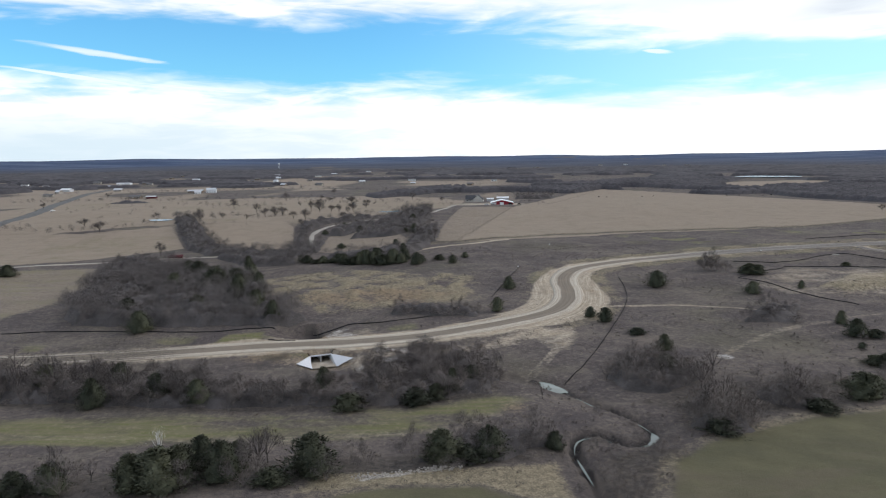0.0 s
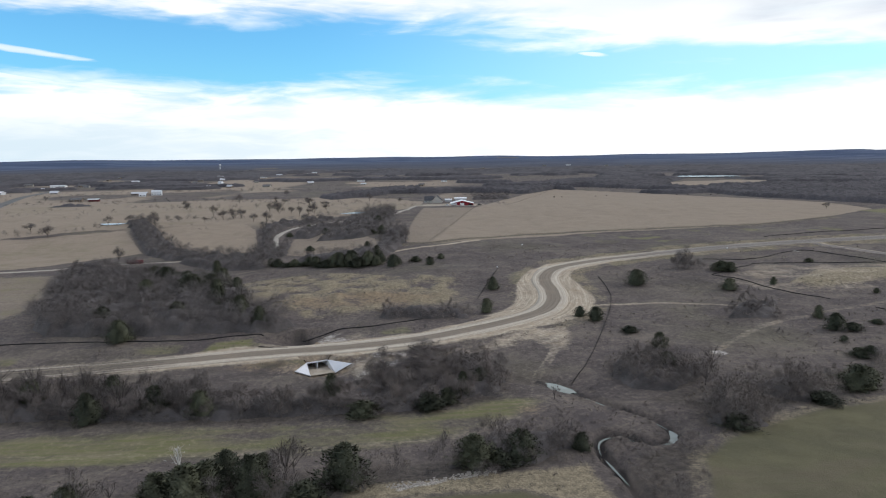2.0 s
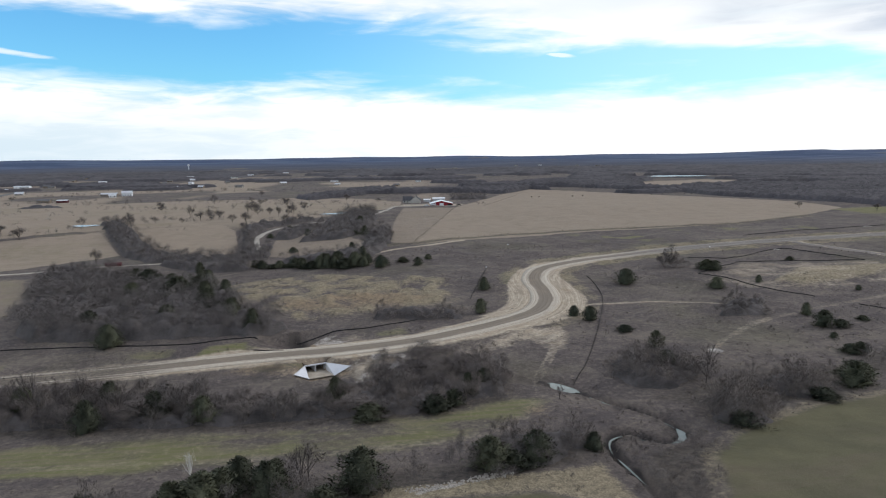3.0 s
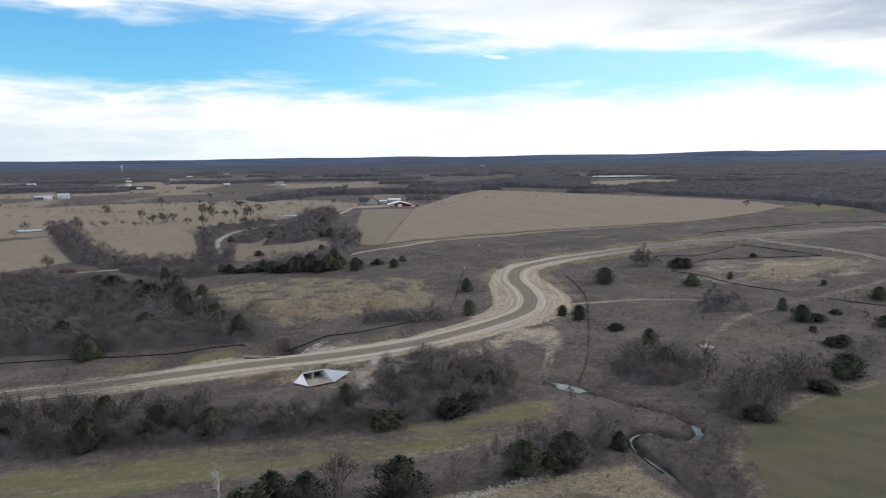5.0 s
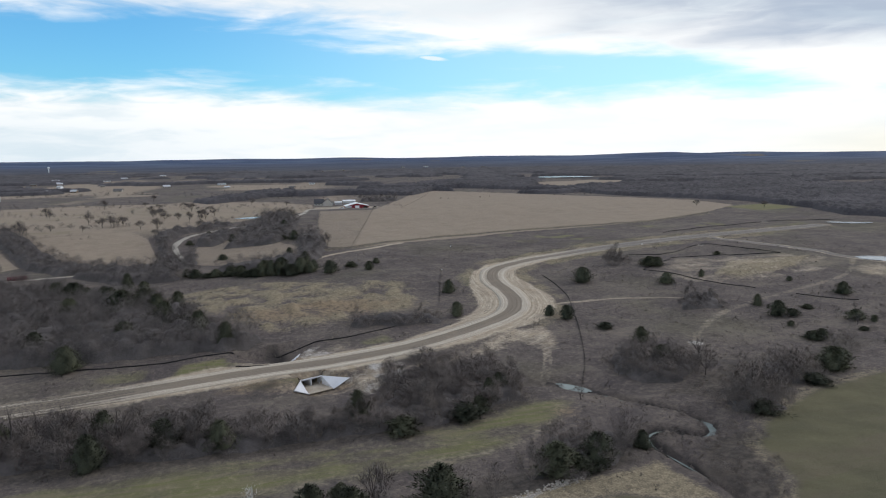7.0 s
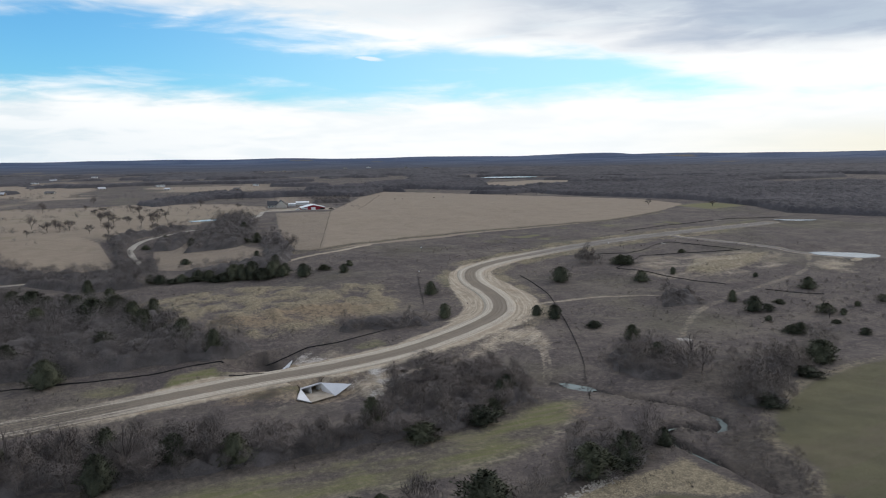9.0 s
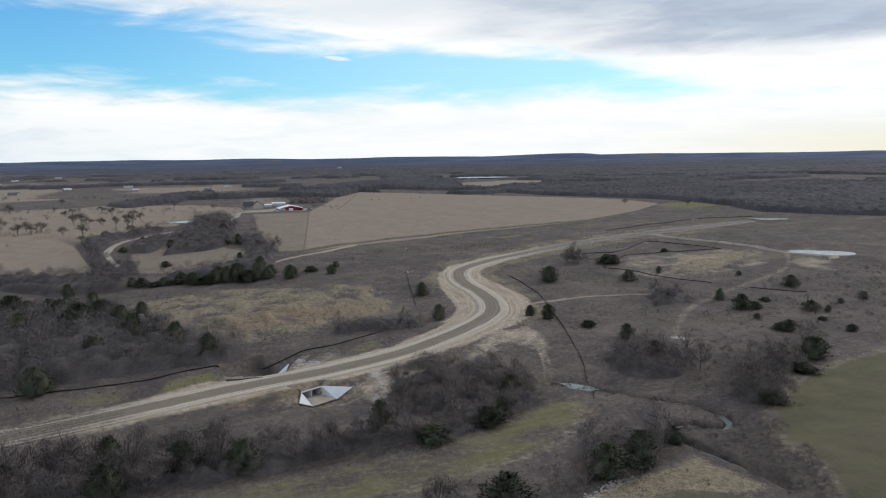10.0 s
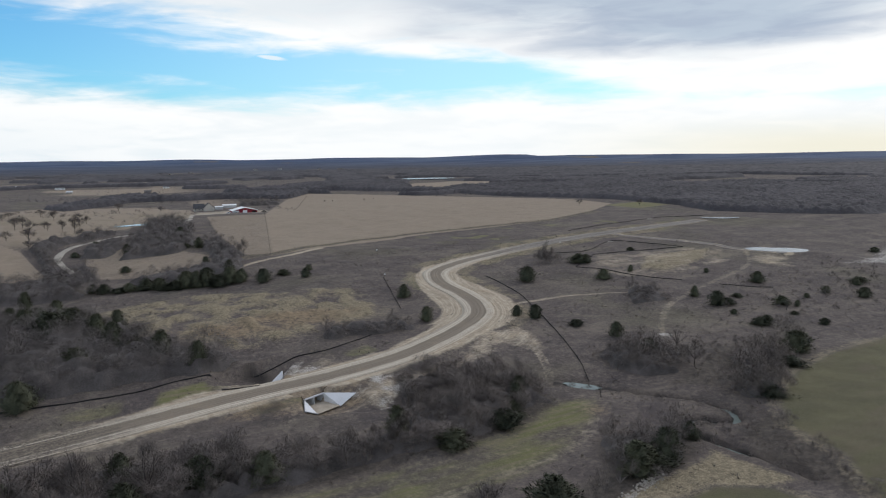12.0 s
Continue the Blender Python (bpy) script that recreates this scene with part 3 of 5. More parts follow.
RIDGE_WOOD = [(-112, 1000), (-92, 955), (-40, 1015), (20, 1115), (110, 1190), (210, 1205), (300, 1255), (420, 1340), (430, 1480), (250, 1340), (120, 1285), (0, 1180), (-60, 1075)]


def far_wood_mask(x, y):
    """Where the distant woods stand: beyond the fields on one side, in bands on the plain, and all over the last hills."""
    r = np.hypot(x, y)
    field = fractal(x / 260, y / 330, 31.0, 4)
    woods = soft(inside(x, y, RIGHT_WOODS), 12)
    for p in GAPS:
        woods = woods * (1 - soft(inside(x, y, p), 8))
    woods = woods * (1 - step(0.68, 0.74, field) * step(900, 1000, r))
    woods = np.maximum(woods, soft(inside(x, y, RIDGE_WOOD), 10) * step(0.26, 0.36, field))
    woods = np.maximum(woods, step(1900, 2500, r) * step(0.28, 0.40, field + 0.12 * step(2600, 3600, r)))
    woods = np.maximum(woods, step(950, 1050, r) * step(0.60, 0.66, fractal(x / 200, y / 120, 33.0, 3)))
    hay = np.zeros_like(x)
    for p in TAN_FIELDS[:2]:
        hay = np.maximum(hay, soft(inside(x, y, p), 2.5))
    return woods * (1 - hay) * step(400, 480, y)


def make_ground():
    xs, ys = graded(-190, 330, 1.3, 4880), graded(125, 480, 1.15, 4880, 1.035)
    gx, gy = np.meshgrid(xs, ys)
    x, y = gx.ravel(), gy.ravel()
    z = land(x, y)
    nx, ny = len(xs), len(ys)
    idx = np.arange(nx * ny).reshape(ny, nx)
    quads = np.stack([idx[:-1, :-1], idx[:-1, 1:], idx[1:, 1:], idx[1:, :-1]], -1).reshape(-1, 4)
    me = bpy.data.meshes.new("ground")
    me.vertices.add(len(x))
    me.vertices.foreach_set("co", np.stack([x, y, z], 1).astype(np.float32).ravel())
    me.loops.add(len(quads) * 4)
    me.loops.foreach_set("vertex_index", quads.astype(np.int32).ravel())
    me.polygons.add(len(quads))
    me.polygons.foreach_set("loop_start", np.arange(0, len(quads) * 4, 4, dtype=np.int32))
    me.update(calc_edges=True)
    me.shade_smooth()
    r = np.hypot(x, y)
    # what grows where
    hay = np.zeros_like(x)
    for k, p in enumerate(TAN_FIELDS):
        hay = np.maximum(hay, (0.58 if k in (1, 5) else 0.78 if k == 4 else 1.0) * soft(inside(x, y, p), 2.5))
    bearing = np.degrees(np.arctan2(x, y))
    far_plain = step(560, 640, y) * step(12, 2, bearing) * step(2600, 1800, r)
    hay = np.maximum(hay, far_plain * step(0.34, 0.52, fractal(x / 160, y / 220, 11.0, 3)) * 0.66)
    olive = np.zeros_like(x)
    for p in OLIVE_FIELDS:
        olive = np.maximum(olive, soft(inside(x, y, p), 4.5))
    strip = inside(x, y, [(-260, 172), (-116, 170), (-73, 171), (-44, 173), (-8, 179), (14, 191), (25, 203), (21, 214), (4, 205), (-12, 198), (-35, 193), (-82, 194), (-132, 195), (-260, 204)])
    green = soft(strip, 6) * np.clip(1.7 * fractal(x / 26, y / 7, 13.0, 3) - 0.22, 0.32, 0.9)
    west_meadow = inside(x, y, [(-340, 300), (-200, 292), (-186, 335), (-222, 430), (-236, 462), (-300, 455), (-400, 440)])
    hay = np.maximum(hay, 0.55 * soft(west_meadow, 6))
    green = np.maximum(green, 0.5 * soft(west_meadow, 8) * fractal(x / 30, y / 9, 87.0, 3) * 1.3)
    for p in (TAN_FIELDS[2], TAN_FIELDS[4]):
        green = np.maximum(green, 0.28 * soft(inside(x, y, p), 6) * step(0.45, 0.65, fractal(x / 70, y / 40, 88.0, 3)))
    green = np.maximum(green, 0.9 * soft(inside(x, y, [(432, 628), (470, 638), (508, 640), (508, 596), (450, 586)]), 5))
    d, road_run = line_distance(x, y, ROAD)
    green = np.maximum(green, 0.95 * soft(inside(x, y, [(-94, 266), (-90, 276), (-76, 279), (-74, 270), (-84, 266)]), 2.5))
    green = np.maximum(green, 0.5 * step(24, 15, d) * step(9, 12, d) * step(0.52, 0.66, fractal(x / 18, y / 18, 15.0, 2)))
    green = np.maximum(green, 0.8 * step(0.62, 0.75, fractal(x / 22, y / 14, 17.0, 2)) * step(60, 0, np.abs(y - 495)) * step(60, 180, x) * step(420, 300, x))
    bend = np.exp(-((x - 62) ** 2 + (y - 322) ** 2) / 42.0 ** 2)
    width = 8.8 + 11 * bend + 3.5 * (fractal(x / 16, y / 16, 19.0, 2) - 0.5)
    bare = step(width + 4, width - 1.5, d) * 0.95 * (0.45 + 0.55 * step(-125, -90, x)) * (1 - 0.40 * step(95, 180, x))
    bare = np.maximum(bare, 0.85 * soft(inside(x, y, [(-20, 252), (10, 262), (34, 276), (30, 262), (8, 250), (-12, 246)]), 6) * fractal(x / 8, y / 8, 21.0, 2) * 1.4)
    bare = np.maximum(bare, 0.50 * soft(inside(x, y, [(-68, 262), (-74, 274), (-60, 284), (-30, 284), (-28, 272), (-50, 268)]), 5) * (0.3 + fractal(x / 7, y / 7, 22.0, 2)))
    bare = np.maximum(bare, 0.38 * soft(inside(x, y, [(-62, 236), (-60, 247), (-30, 253), (-20, 246), (-34, 238)]), 4) * (0.3 + fractal(x / 6, y / 6, 23.0, 2)))
    bare = np.maximum(bare, 0.66 * soft(inside(x, y, [(26, 280), (28, 264), (36, 266), (40, 252), (46, 252), (51, 262), (56, 282)]), 3.5) * (0.5 + 0.7 * fractal(x / 7, y / 7, 45.0, 2)))
    bare = np.maximum(bare, 0.9 * soft(inside(x, y, [(22, 302), (34, 311), (50, 322), (52, 305), (36, 292)]), 3))
    for p, k, seed in (([(150, 345), (190, 385), (290, 382), (305, 352), (255, 328), (180, 320)], 0.62, 113.0), ([(266, 316), (298, 346), (318, 330), (290, 303)], 0.72, 115.0), ([(300, 330), (345, 325), (352, 345), (338, 362), (305, 365)], 0.5, 117.0)):
        bare = np.maximum(bare, k * soft(inside(x, y, p), 8) * (0.1 + fractal(x / 13, y / 6, seed, 3)))
    for line, w, k in ((SPUR, 1.5, 0.50), (RIGHT_PATH, 1.7, 0.37), (THIN_TRACK, 1.0, 0.6), (FIELD_TRACK, 1.6, 0.85), (BRANCH, 4.5, 0.8), (LANE, 2.0, 0.8)):
        dl, run = line_distance(x, y, line)
        if line is SPUR:
            k = k * (0.55 + 0.45 * step(55, 25, run))
        bare = np.maximum(bare, k * step(w + 1.6, w - 0.8, dl))
    dl, run = line_distance(x, y, SPUR)
    bare = np.maximum(bare, (0.34 + 0.2 * step(60, 30, run)) * step(1.4, 0.3, np.abs(dl - 1.1)) * (0.6 + 0.6 * fractal(x / 9, y / 9, 41.0, 2)))
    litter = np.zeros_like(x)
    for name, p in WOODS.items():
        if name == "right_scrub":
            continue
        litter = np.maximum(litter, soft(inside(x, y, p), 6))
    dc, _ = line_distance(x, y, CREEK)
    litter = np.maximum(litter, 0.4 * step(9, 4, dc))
    # wet creek soil, its dark band also painting the shade under the cut banks
    mud = 0.95 * step(2.4, 1.0, dc) * step(140, 160, y) * (0.15 + 1.15 * fractal(x / 4, y / 4, 43.0, 2))
    mud = np.maximum(mud, 0.72 * soft(inside(x, y, [(-63, 287), (-59, 292), (-51, 290), (-50, 282), (-56, 280)]), 2.5) * (0.4 + 0.8 * fractal(x / 4, y / 4, 49.0, 2)))
    bare = np.maximum(bare, 0.72 * soft(inside(x, y, [(-35, 249), (-25, 256), (-18, 253), (-22, 240), (-34, 232)]), 3) * (0.3 + fractal(x / 5, y / 5, 53.0, 2)))
    pale = 0.95 * soft(inside(x, y, [(-34, 142), (-29, 153), (-8, 154), (16, 156), (27, 160), (28, 138), (18, 139), (8, 146), (-12, 146)]), 3)
    # tan grass on the mounds; their lit tops and shaded hollows are painted in too
    hummock = np.clip(0.42 + 1.35 * (value_noise(x / 6.5, y / 9, 4.0) - 0.3) + 0.5 * (value_noise(x / 3, y / 4, 8.0) - 0.5), 0, 1)
    pale = np.maximum(pale, 0.9 * hummock * soft(inside(x, y, [(-125, 410), (-65, 418), (17, 372), (17, 326), (-22, 314), (-58, 304), (-88, 345)]), 8))
    pale = np.maximum(pale, 0.60 * step(width + 14, width + 6, d) * step(20, 60, x) * step(420, 300, x) * (0.35 + fractal(x / 9, y / 9, 111.0, 2)))
    for p in OLIVE_FIELDS:
        pale = np.maximum(pale, 0.42 * step(4, 1, np.abs(inside(x, y, p) + 2)))
    pale = np.maximum(pale, 1.0 * soft(inside(x, y, [(188, 338), (221, 366), (286, 368), (252, 345), (199, 329)]), 5))
    rim, _ = line_distance(x, y, FIELD_RIM)
    pale = np.maximum(pale, 0.36 * step(9, 5, rim))
    litter = np.maximum(litter, 0.9 * step(4.6, 2.0, rim))
    rust = 0.62 * soft(inside(x, y, [(-80, 340), (-20, 350), (10, 338), (0, 326), (-40, 318), (-70, 324)]), 8) * (0.4 + fractal(x / 14, y / 10, 25.0, 2))
    rust = np.maximum(rust, 0.52 * soft(inside(x, y, [(-80, 246), (-72, 255), (-20, 258), (-10, 252), (-30, 241), (-64, 240)]), 4) * (0.45 + 0.8 * fractal(x / 6, y / 6, 47.0, 2)))
    bare = np.maximum(bare, 0.58 * soft(inside(x, y, [(10, 765), (90, 760), (95, 790), (60, 815), (25, 812)]), 6))
    rust = np.maximum(rust, 0.55 * np.exp(-((x - 20) ** 2 + (y - 197) ** 2) / 5.0 ** 2))
    woods = far_wood_mask(x, y)
    stone = 0.7 * step(5, 1, np.hypot(x - 103, y - 244)) + 0.58 * soft(inside(x, y, [(326, 296), (420, 318), (430, 300), (350, 276)]), 14)
    stone = np.maximum(stone, 0.62 * soft(inside(x, y, [(-22, 150), (-12, 153), (2, 156.5), (2, 155), (-10, 151.5), (-20, 148)]), 1.2))
    for p, k, size, seed in (([(-37, 250), (-26, 258), (-10, 256), (-18, 240), (-34, 231)], 0.95, 5, 101.0), ([(-62, 272), (-58, 284), (-36, 284), (-34, 274), (-50, 270)], 0.85, 4, 103.0)):
        stone = np.maximum(stone, k * soft(inside(x, y, p), 3) * (0.05 + 0.85 * fractal(x / size, y / size, seed, 3)))
    for p, seed in (([(-92, 243), (-78, 253), (-58, 256), (-57, 246), (-66, 238)], 105.0), ([(-72, 266), (-66, 280), (-40, 288), (-30, 280), (-52, 268)], 107.0), ([(-36, 250), (-28, 259), (-6, 262), (2, 254), (-22, 236)], 109.0)):
        mud = np.maximum(mud, 0.62 * soft(inside(x, y, p), 4) * (0.1 + fractal(x / 4, y / 4, seed, 3)))
    # the distance layer holds how much blue haze the woods colour takes
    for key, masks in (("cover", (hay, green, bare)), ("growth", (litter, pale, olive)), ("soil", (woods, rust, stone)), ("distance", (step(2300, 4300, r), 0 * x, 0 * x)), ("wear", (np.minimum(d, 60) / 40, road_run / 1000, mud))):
        layer = me.color_attributes.new(key, "FLOAT_COLOR", "POINT")
        layer.data.foreach_set("color", np.stack([*masks, np.ones_like(x)], 1).astype(np.float32).ravel())
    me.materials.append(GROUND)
    return tagged(new("ground", me), "winter ranch land with dry grass, scrub and bare earth", "ground", kind="structure")


make_ground()


def ribbon(name, line, zs, half, material, label, crown=0.12, thick=0.5, wobble=0.0, category="road"):
    """A road bed along a plan line: crowned top with sides that go down into the ground."""
    t = np.gradient(line, axis=0)
    t /= np.linalg.norm(t, axis=1)[:, None]
    side = np.stack([t[:, 1], -t[:, 0]], 1)
    cuts = np.linspace(-1, 1, 11)
    verts, faces, uv = [], [], []
    run = np.concatenate([[0], np.cumsum(np.linalg.norm(np.diff(line, axis=0), axis=1))])
    for i in range(len(line)):
        row = []
        for c in cuts:
            h = half * (1 + wobble * (value_noise(run[i] / 9, c * 0.8 + 3, 5.0) - 0.5)) if abs(c) > 0.95 else half
            p = line[i] + side[i] * h * c
            row.append((p[0], p[1], zs[i] - crown * c * c))
            uv.append((h * c, run[i]))
        first, last = row[0], row[-1]
        verts += [(first[0], first[1], first[2] - thick)] + row + [(last[0], last[1], last[2] - thick)]
    k = len(cuts) + 2
    full = []
    for i in range(len(line)):
        base = i * len(cuts)
        full += [uv[base]] + uv[base:base + len(cuts)] + [uv[base + len(cuts) - 1]]
    for i in range(len(line) - 1):
        for j in range(k - 1):
            faces.append((i * k + j, i * k + j + 1, (i + 1) * k + j + 1, (i + 1) * k + j))
    me = mesh_of(name, verts, faces, material, True)
    layer = me.uv_layers.new(name="UVMap")
    loops = np.zeros(len(me.loops), dtype=np.int32)
    me.loops.foreach_get("vertex_index", loops)
    layer.data.foreach_set("uv", np.array(full, dtype=np.float32)[loops].ravel())
    return tagged(new(name, me), label, category, kind="structure")


ribbon("road", ROAD, ROAD_Z, 7.3, ROAD_BASE, "unpaved new road of graded pale base course", wobble=0.12)
ribbon("road_branch", BRANCH, land(BRANCH[:, 0], BRANCH[:, 1]) + 0.12, 4.6, ROAD_BASE, "unpaved side road of pale graded earth", wobble=0.2)
ribbon("driveway", DRIVE, land(DRIVE[:, 0], DRIVE[:, 1]) + 0.12, 2.6, GRAVEL, "pale gravel farm driveway")
ribbon("highway", HIGHWAY, land(HIGHWAY[:, 0], HIGHWAY[:, 1]) + 0.3, 7.0, ASPHALT, "grey asphalt country highway")
ribbon("farm_lane", LANE, land(LANE[:, 0], LANE[:, 1]) + 0.12, 2.0, GRAVEL, "pale gravel farm lane beside a field")


def pond(name, px, py, rx, ry, turn, z):
    verts, n = [(0, 0, 0)], 40
    for i in range(n):
        a = 2 * math.pi * i / n
        k = 1 + 0.16 * math.sin(2 * a + px) + 0.10 * math.sin(3 * a + py) + 0.05 * math.sin(7 * a)
        u, v = rx * k * math.cos(a), ry * k * math.sin(a)
        verts.append((u * math.cos(turn) - v * math.sin(turn), u * math.sin(turn) + v * math.cos(turn), 0))
    ob = part(name, (verts, [(0, i + 1, (i + 1) % n + 1) for i in range(n)]), CREEK_WATER if name == "creek_pool" else WATER)
    ob.location = (px, py, z)
    return tagged(ob, "still pond reflecting the pale sky", "pond", kind="structure")


for name, (px, py, rx, ry, turn) in PONDS.items():
    pond(name, px, py, rx * 1.05, ry * 1.05, turn, pond_level(px, py) + (1.5 if name == "lake" else 0.3 if py > 450 else -0.14))


def creek_water(line, half, label):
    level = np.convolve(np.pad(land(line[:, 0], line[:, 1]), 5, "edge"), np.ones(11) / 11, "valid") + 0.5
    t = np.gradient(line, axis=0)
    t /= np.linalg.norm(t, axis=1)[:, None]
    verts, faces = [], []
    for i, (p, d) in enumerate(zip(line, t)):
        w = half * (0.35 + 1.2 * value_noise(i * 0.35, line[0][0], 7.0)) * (0.1 + 0.9 * math.sin(math.pi * i / (len(line) - 1)) ** 0.6)
        verts += [(p[0] + d[1] * w, p[1] - d[0] * w, level[i]), (p[0] - d[1] * w, p[1] + d[0] * w, level[i])]
        if i:
            faces.append((2 * i - 2, 2 * i, 2 * i + 1, 2 * i - 1))
    return tagged(part("water", (verts, faces), CREEK_WATER), label, "creek", kind="structure")


creek_water(CREEK[8:32], 0.28, "narrow trickle in a cut creek channel")
creek_water(CREEK[31:44], 1.3, "shallow creek bend with grey water")
creek_water(CREEK[43:56], 0.3, "thin stream under a cut clay bank")
creek_water(CREEK[57:67], 0.3, "shallow creek reach below a dark bank")


# ---- culvert under the road ----
def culvert_place(u, v, z):
    return (MID[0] + CU[0] * u + CV[0] * v, MID[1] + CU[1] * u + CV[1] * v, z)


def culvert():
    top = tagged(new("box_culvert"), "new double concrete box culvert with flared wing slopes under the road", "culvert")
    lo, hi = -1.55, 1.0

    def block(name, u0, u1, v0, v1, z0, z1, stuff=CONCRETE):
        shape, faces = box(u0, v0, z0, u1, v1, z1)
        return part(name, ([culvert_place(*p) for p in shape], [f[::-1] for f in faces]), stuff, top)

    for v0, v1 in ((-0.35, 0.0), (-21.0, -20.65)):
        block("headwall", -4.1, 4.1, v0, v1, hi, hi + 0.42)
    block("roof_slab", -4.1, 4.1, -20.65, -0.35, hi, hi + 0.25)
    for u in (-4.1, -0.12, 3.86):
        block("barrel_wall", u, u + 0.24, -20.99, -0.01, lo, hi)
    block("barrel_floor", -4.1, 4.1, -20.9, -0.1, lo - 0.3, lo, SILTY)
    for sign, v0 in ((1, 0.0), (-1, -21.0)):
        apron = [culvert_place(*p) for p in ((-4.1, v0, lo), (4.1, v0, lo), (4.7, v0 + sign * 7.2, lo - 0.05), (-4.7, v0 + sign * 7.2, lo - 0.05))]
        part("apron", slab(apron if sign < 0 else apron[::-1], -0.25), SILTY, top, "concrete apron under tan silt")
        for s in (-1, 1):
            wing = [culvert_place(*p) for p in ((s * 4.05, v0, lo), (s * 4.05, v0, hi + 0.42), (s * 10.6, v0 + sign * 8.2, 1.3), (s * 4.7, v0 + sign * 7.3, lo))]
            part("wing_slope", slab(wing if s * sign > 0 else wing[::-1], 0.3), CONCRETE, top, "pale sloped concrete wing")
    return top


culvert()


def embankment():
    """Earth packed over the culvert's roof, up to the road bed and level with the banks beside it."""
    us, vs = np.linspace(-7.4, 7.4, 23), np.linspace(-0.4, -20.6, 25)
    gu, gv = np.meshgrid(us, vs)
    p = MID[None] + gu.ravel()[:, None] * CU[None] + gv.ravel()[:, None] * CV[None]
    lip = step(0.0, 1.6, np.minimum(-0.4 - gv.ravel(), gv.ravel() + 20.6))
    z = 1.40 + lip * (np.maximum(land(p[:, 0], p[:, 1], False) + 0.02, 1.40) - 1.40)
    away = np.abs(gu.ravel())
    z = np.where(away > 4.7, land(p[:, 0], p[:, 1], False) + 0.04 - 0.6 * step(6.0, 7.4, away), z)
    top = [(a, b, c) for (a, b), c in zip(p, z)]
    base = [(a, b, min(1.26, c - 0.3)) for (a, b), c in zip(p, z)]
    n, m = len(vs), len(us)
    faces = [(i * m + j, i * m + j + 1, (i + 1) * m + j + 1, (i + 1) * m + j) for i in range(n - 1) for j in range(m - 1)]
    rim = [j for j in range(m)] + [i * m + m - 1 for i in range(1, n)] + [(n - 1) * m + j for j in range(m - 2, -1, -1)] + [i * m for i in range(n - 2, 0, -1)]
    faces += [(a, b, b + n * m, a + n * m) for a, b in zip(rim, rim[1:] + rim[:1])]
    ob = part("embankment", (top + base, faces), GROUND, smooth=True)
    for key, tint in (("cover", (0, 0, 0.36, 1)), ("soil", (0, 0.5, 0, 1))):
        layer = ob.data.color_attributes.new(key, "FLOAT_COLOR", "POINT")
        layer.data.foreach_set("color", np.tile(np.array(tint, np.float32), len(ob.data.vertices)))
    return tagged(ob, "packed brown earth over the culvert", "earth bank", kind="structure")


embankment()


# ---- silt fences: black fabric on posts ----
def silt_fence(points, tall=0.40):
    line = smooth_line(points, 2.0)
    z = land(line[:, 0], line[:, 1])
    top = tagged(new("silt_fence"), "low black silt fence of fabric on wooden stakes", "silt fence", group="silt fences")
    verts, faces = [], []
    for i, (p, h) in enumerate(zip(line, z)):
        sag = tall * (0.72 + 0.5 * value_noise(i * 0.6, 2.0, 3.0))
        for off in (-0.06, 0.06):
            verts += [(p[0] + off, p[1] + off, h - 0.15), (p[0] + off, p[1] + off, h + sag)]
        if i:
            a, b = 4 * i - 4, 4 * i
            faces += [(a, b, b + 1, a + 1), (a + 2, a + 3, b + 3, b + 2), (a + 1, b + 1, b + 3, a + 3)]
    part("fabric", (verts, faces), FABRIC, top)
    stake = mesh_of("stake", *box(-0.03, -0.03, -0.3, 0.03, 0.03, 1.15), POST)
    for p, h in list(zip(line, z))[::3]:
        ob = new("stake", stake)
        ob.parent, ob.location = top, (p[0], p[1] + 0.1, h)
    return top


for points in (
    [(-187, 281), (-155, 282), (-118, 280), (-97, 279), (-84, 283), (-71, 284.5)],
    [(-57, 288.5), (-44, 289), (-29, 290), (-14, 296), (0, 303), (12, 311.5)],
    [(-72, 271), (-66, 269.5), (-60.5, 268.5)],
    [(94, 364), (92, 345), (87, 321), (74, 289), (60, 258), (49, 236), (44, 228), (40, 221.5)],
    [(157, 361), (168, 348), (176, 328), (192, 311)],
    [(157, 361), (190, 383), (199, 388), (240, 386), (275, 381)],
    [(171, 401), (204, 402), (244, 422), (260, 408), (275, 381)],
    [(256, 482), (301, 492), (380, 509), (453, 503)],
    [(203, 295), (211, 282), (222, 275)],
    [(42, 388), (31, 355), (23, 330)],
):
    silt_fence(points)


# ---- trees ----
def blade(p, way, long, wide, rng):
    """One slender twig as a tapering three-cornered leaf of bark."""
    w = Vector(way).normalized()
    s = w.cross(Vector((rng.gauss(0, 1), rng.gauss(0, 1), rng.gauss(0, 1)))).normalized() * wide
    p = Vector(p)
    return [p - s, p + s, p + w * long]


def add_blade(shape, p, way, long, wide, rng, out):
    """Adds a twig to (verts, faces, normals), its face turned outwards and shaded as part of a rounded crown."""
    a, b, c = blade(p, way, long, wide, rng)
    if (b - a).cross(c - a).dot(out) < 0:
        a, b = b, a
    k = len(shape[0])
    shape[0].extend((a, b, c))
    shape[1].append((k, k + 1, k + 2))
    shape[2].extend((out, out, out))


def bare_tree_shapes(seed, tall=9.0, spread=3.6, limbs=7, twigs=900, low=0.28, wide=0.027, stout=1.0):
    """A leafless tree: forked stem, limbs and branches, and a lobed haze of fine twigs round their ends."""
    rng = random.Random(seed)
    wood, fine = [], ([], [], [])
    fork = Vector((rng.gauss(0, 0.03), rng.gauss(0, 0.03), low)) * tall
    thick = tall * 0.014 * stout
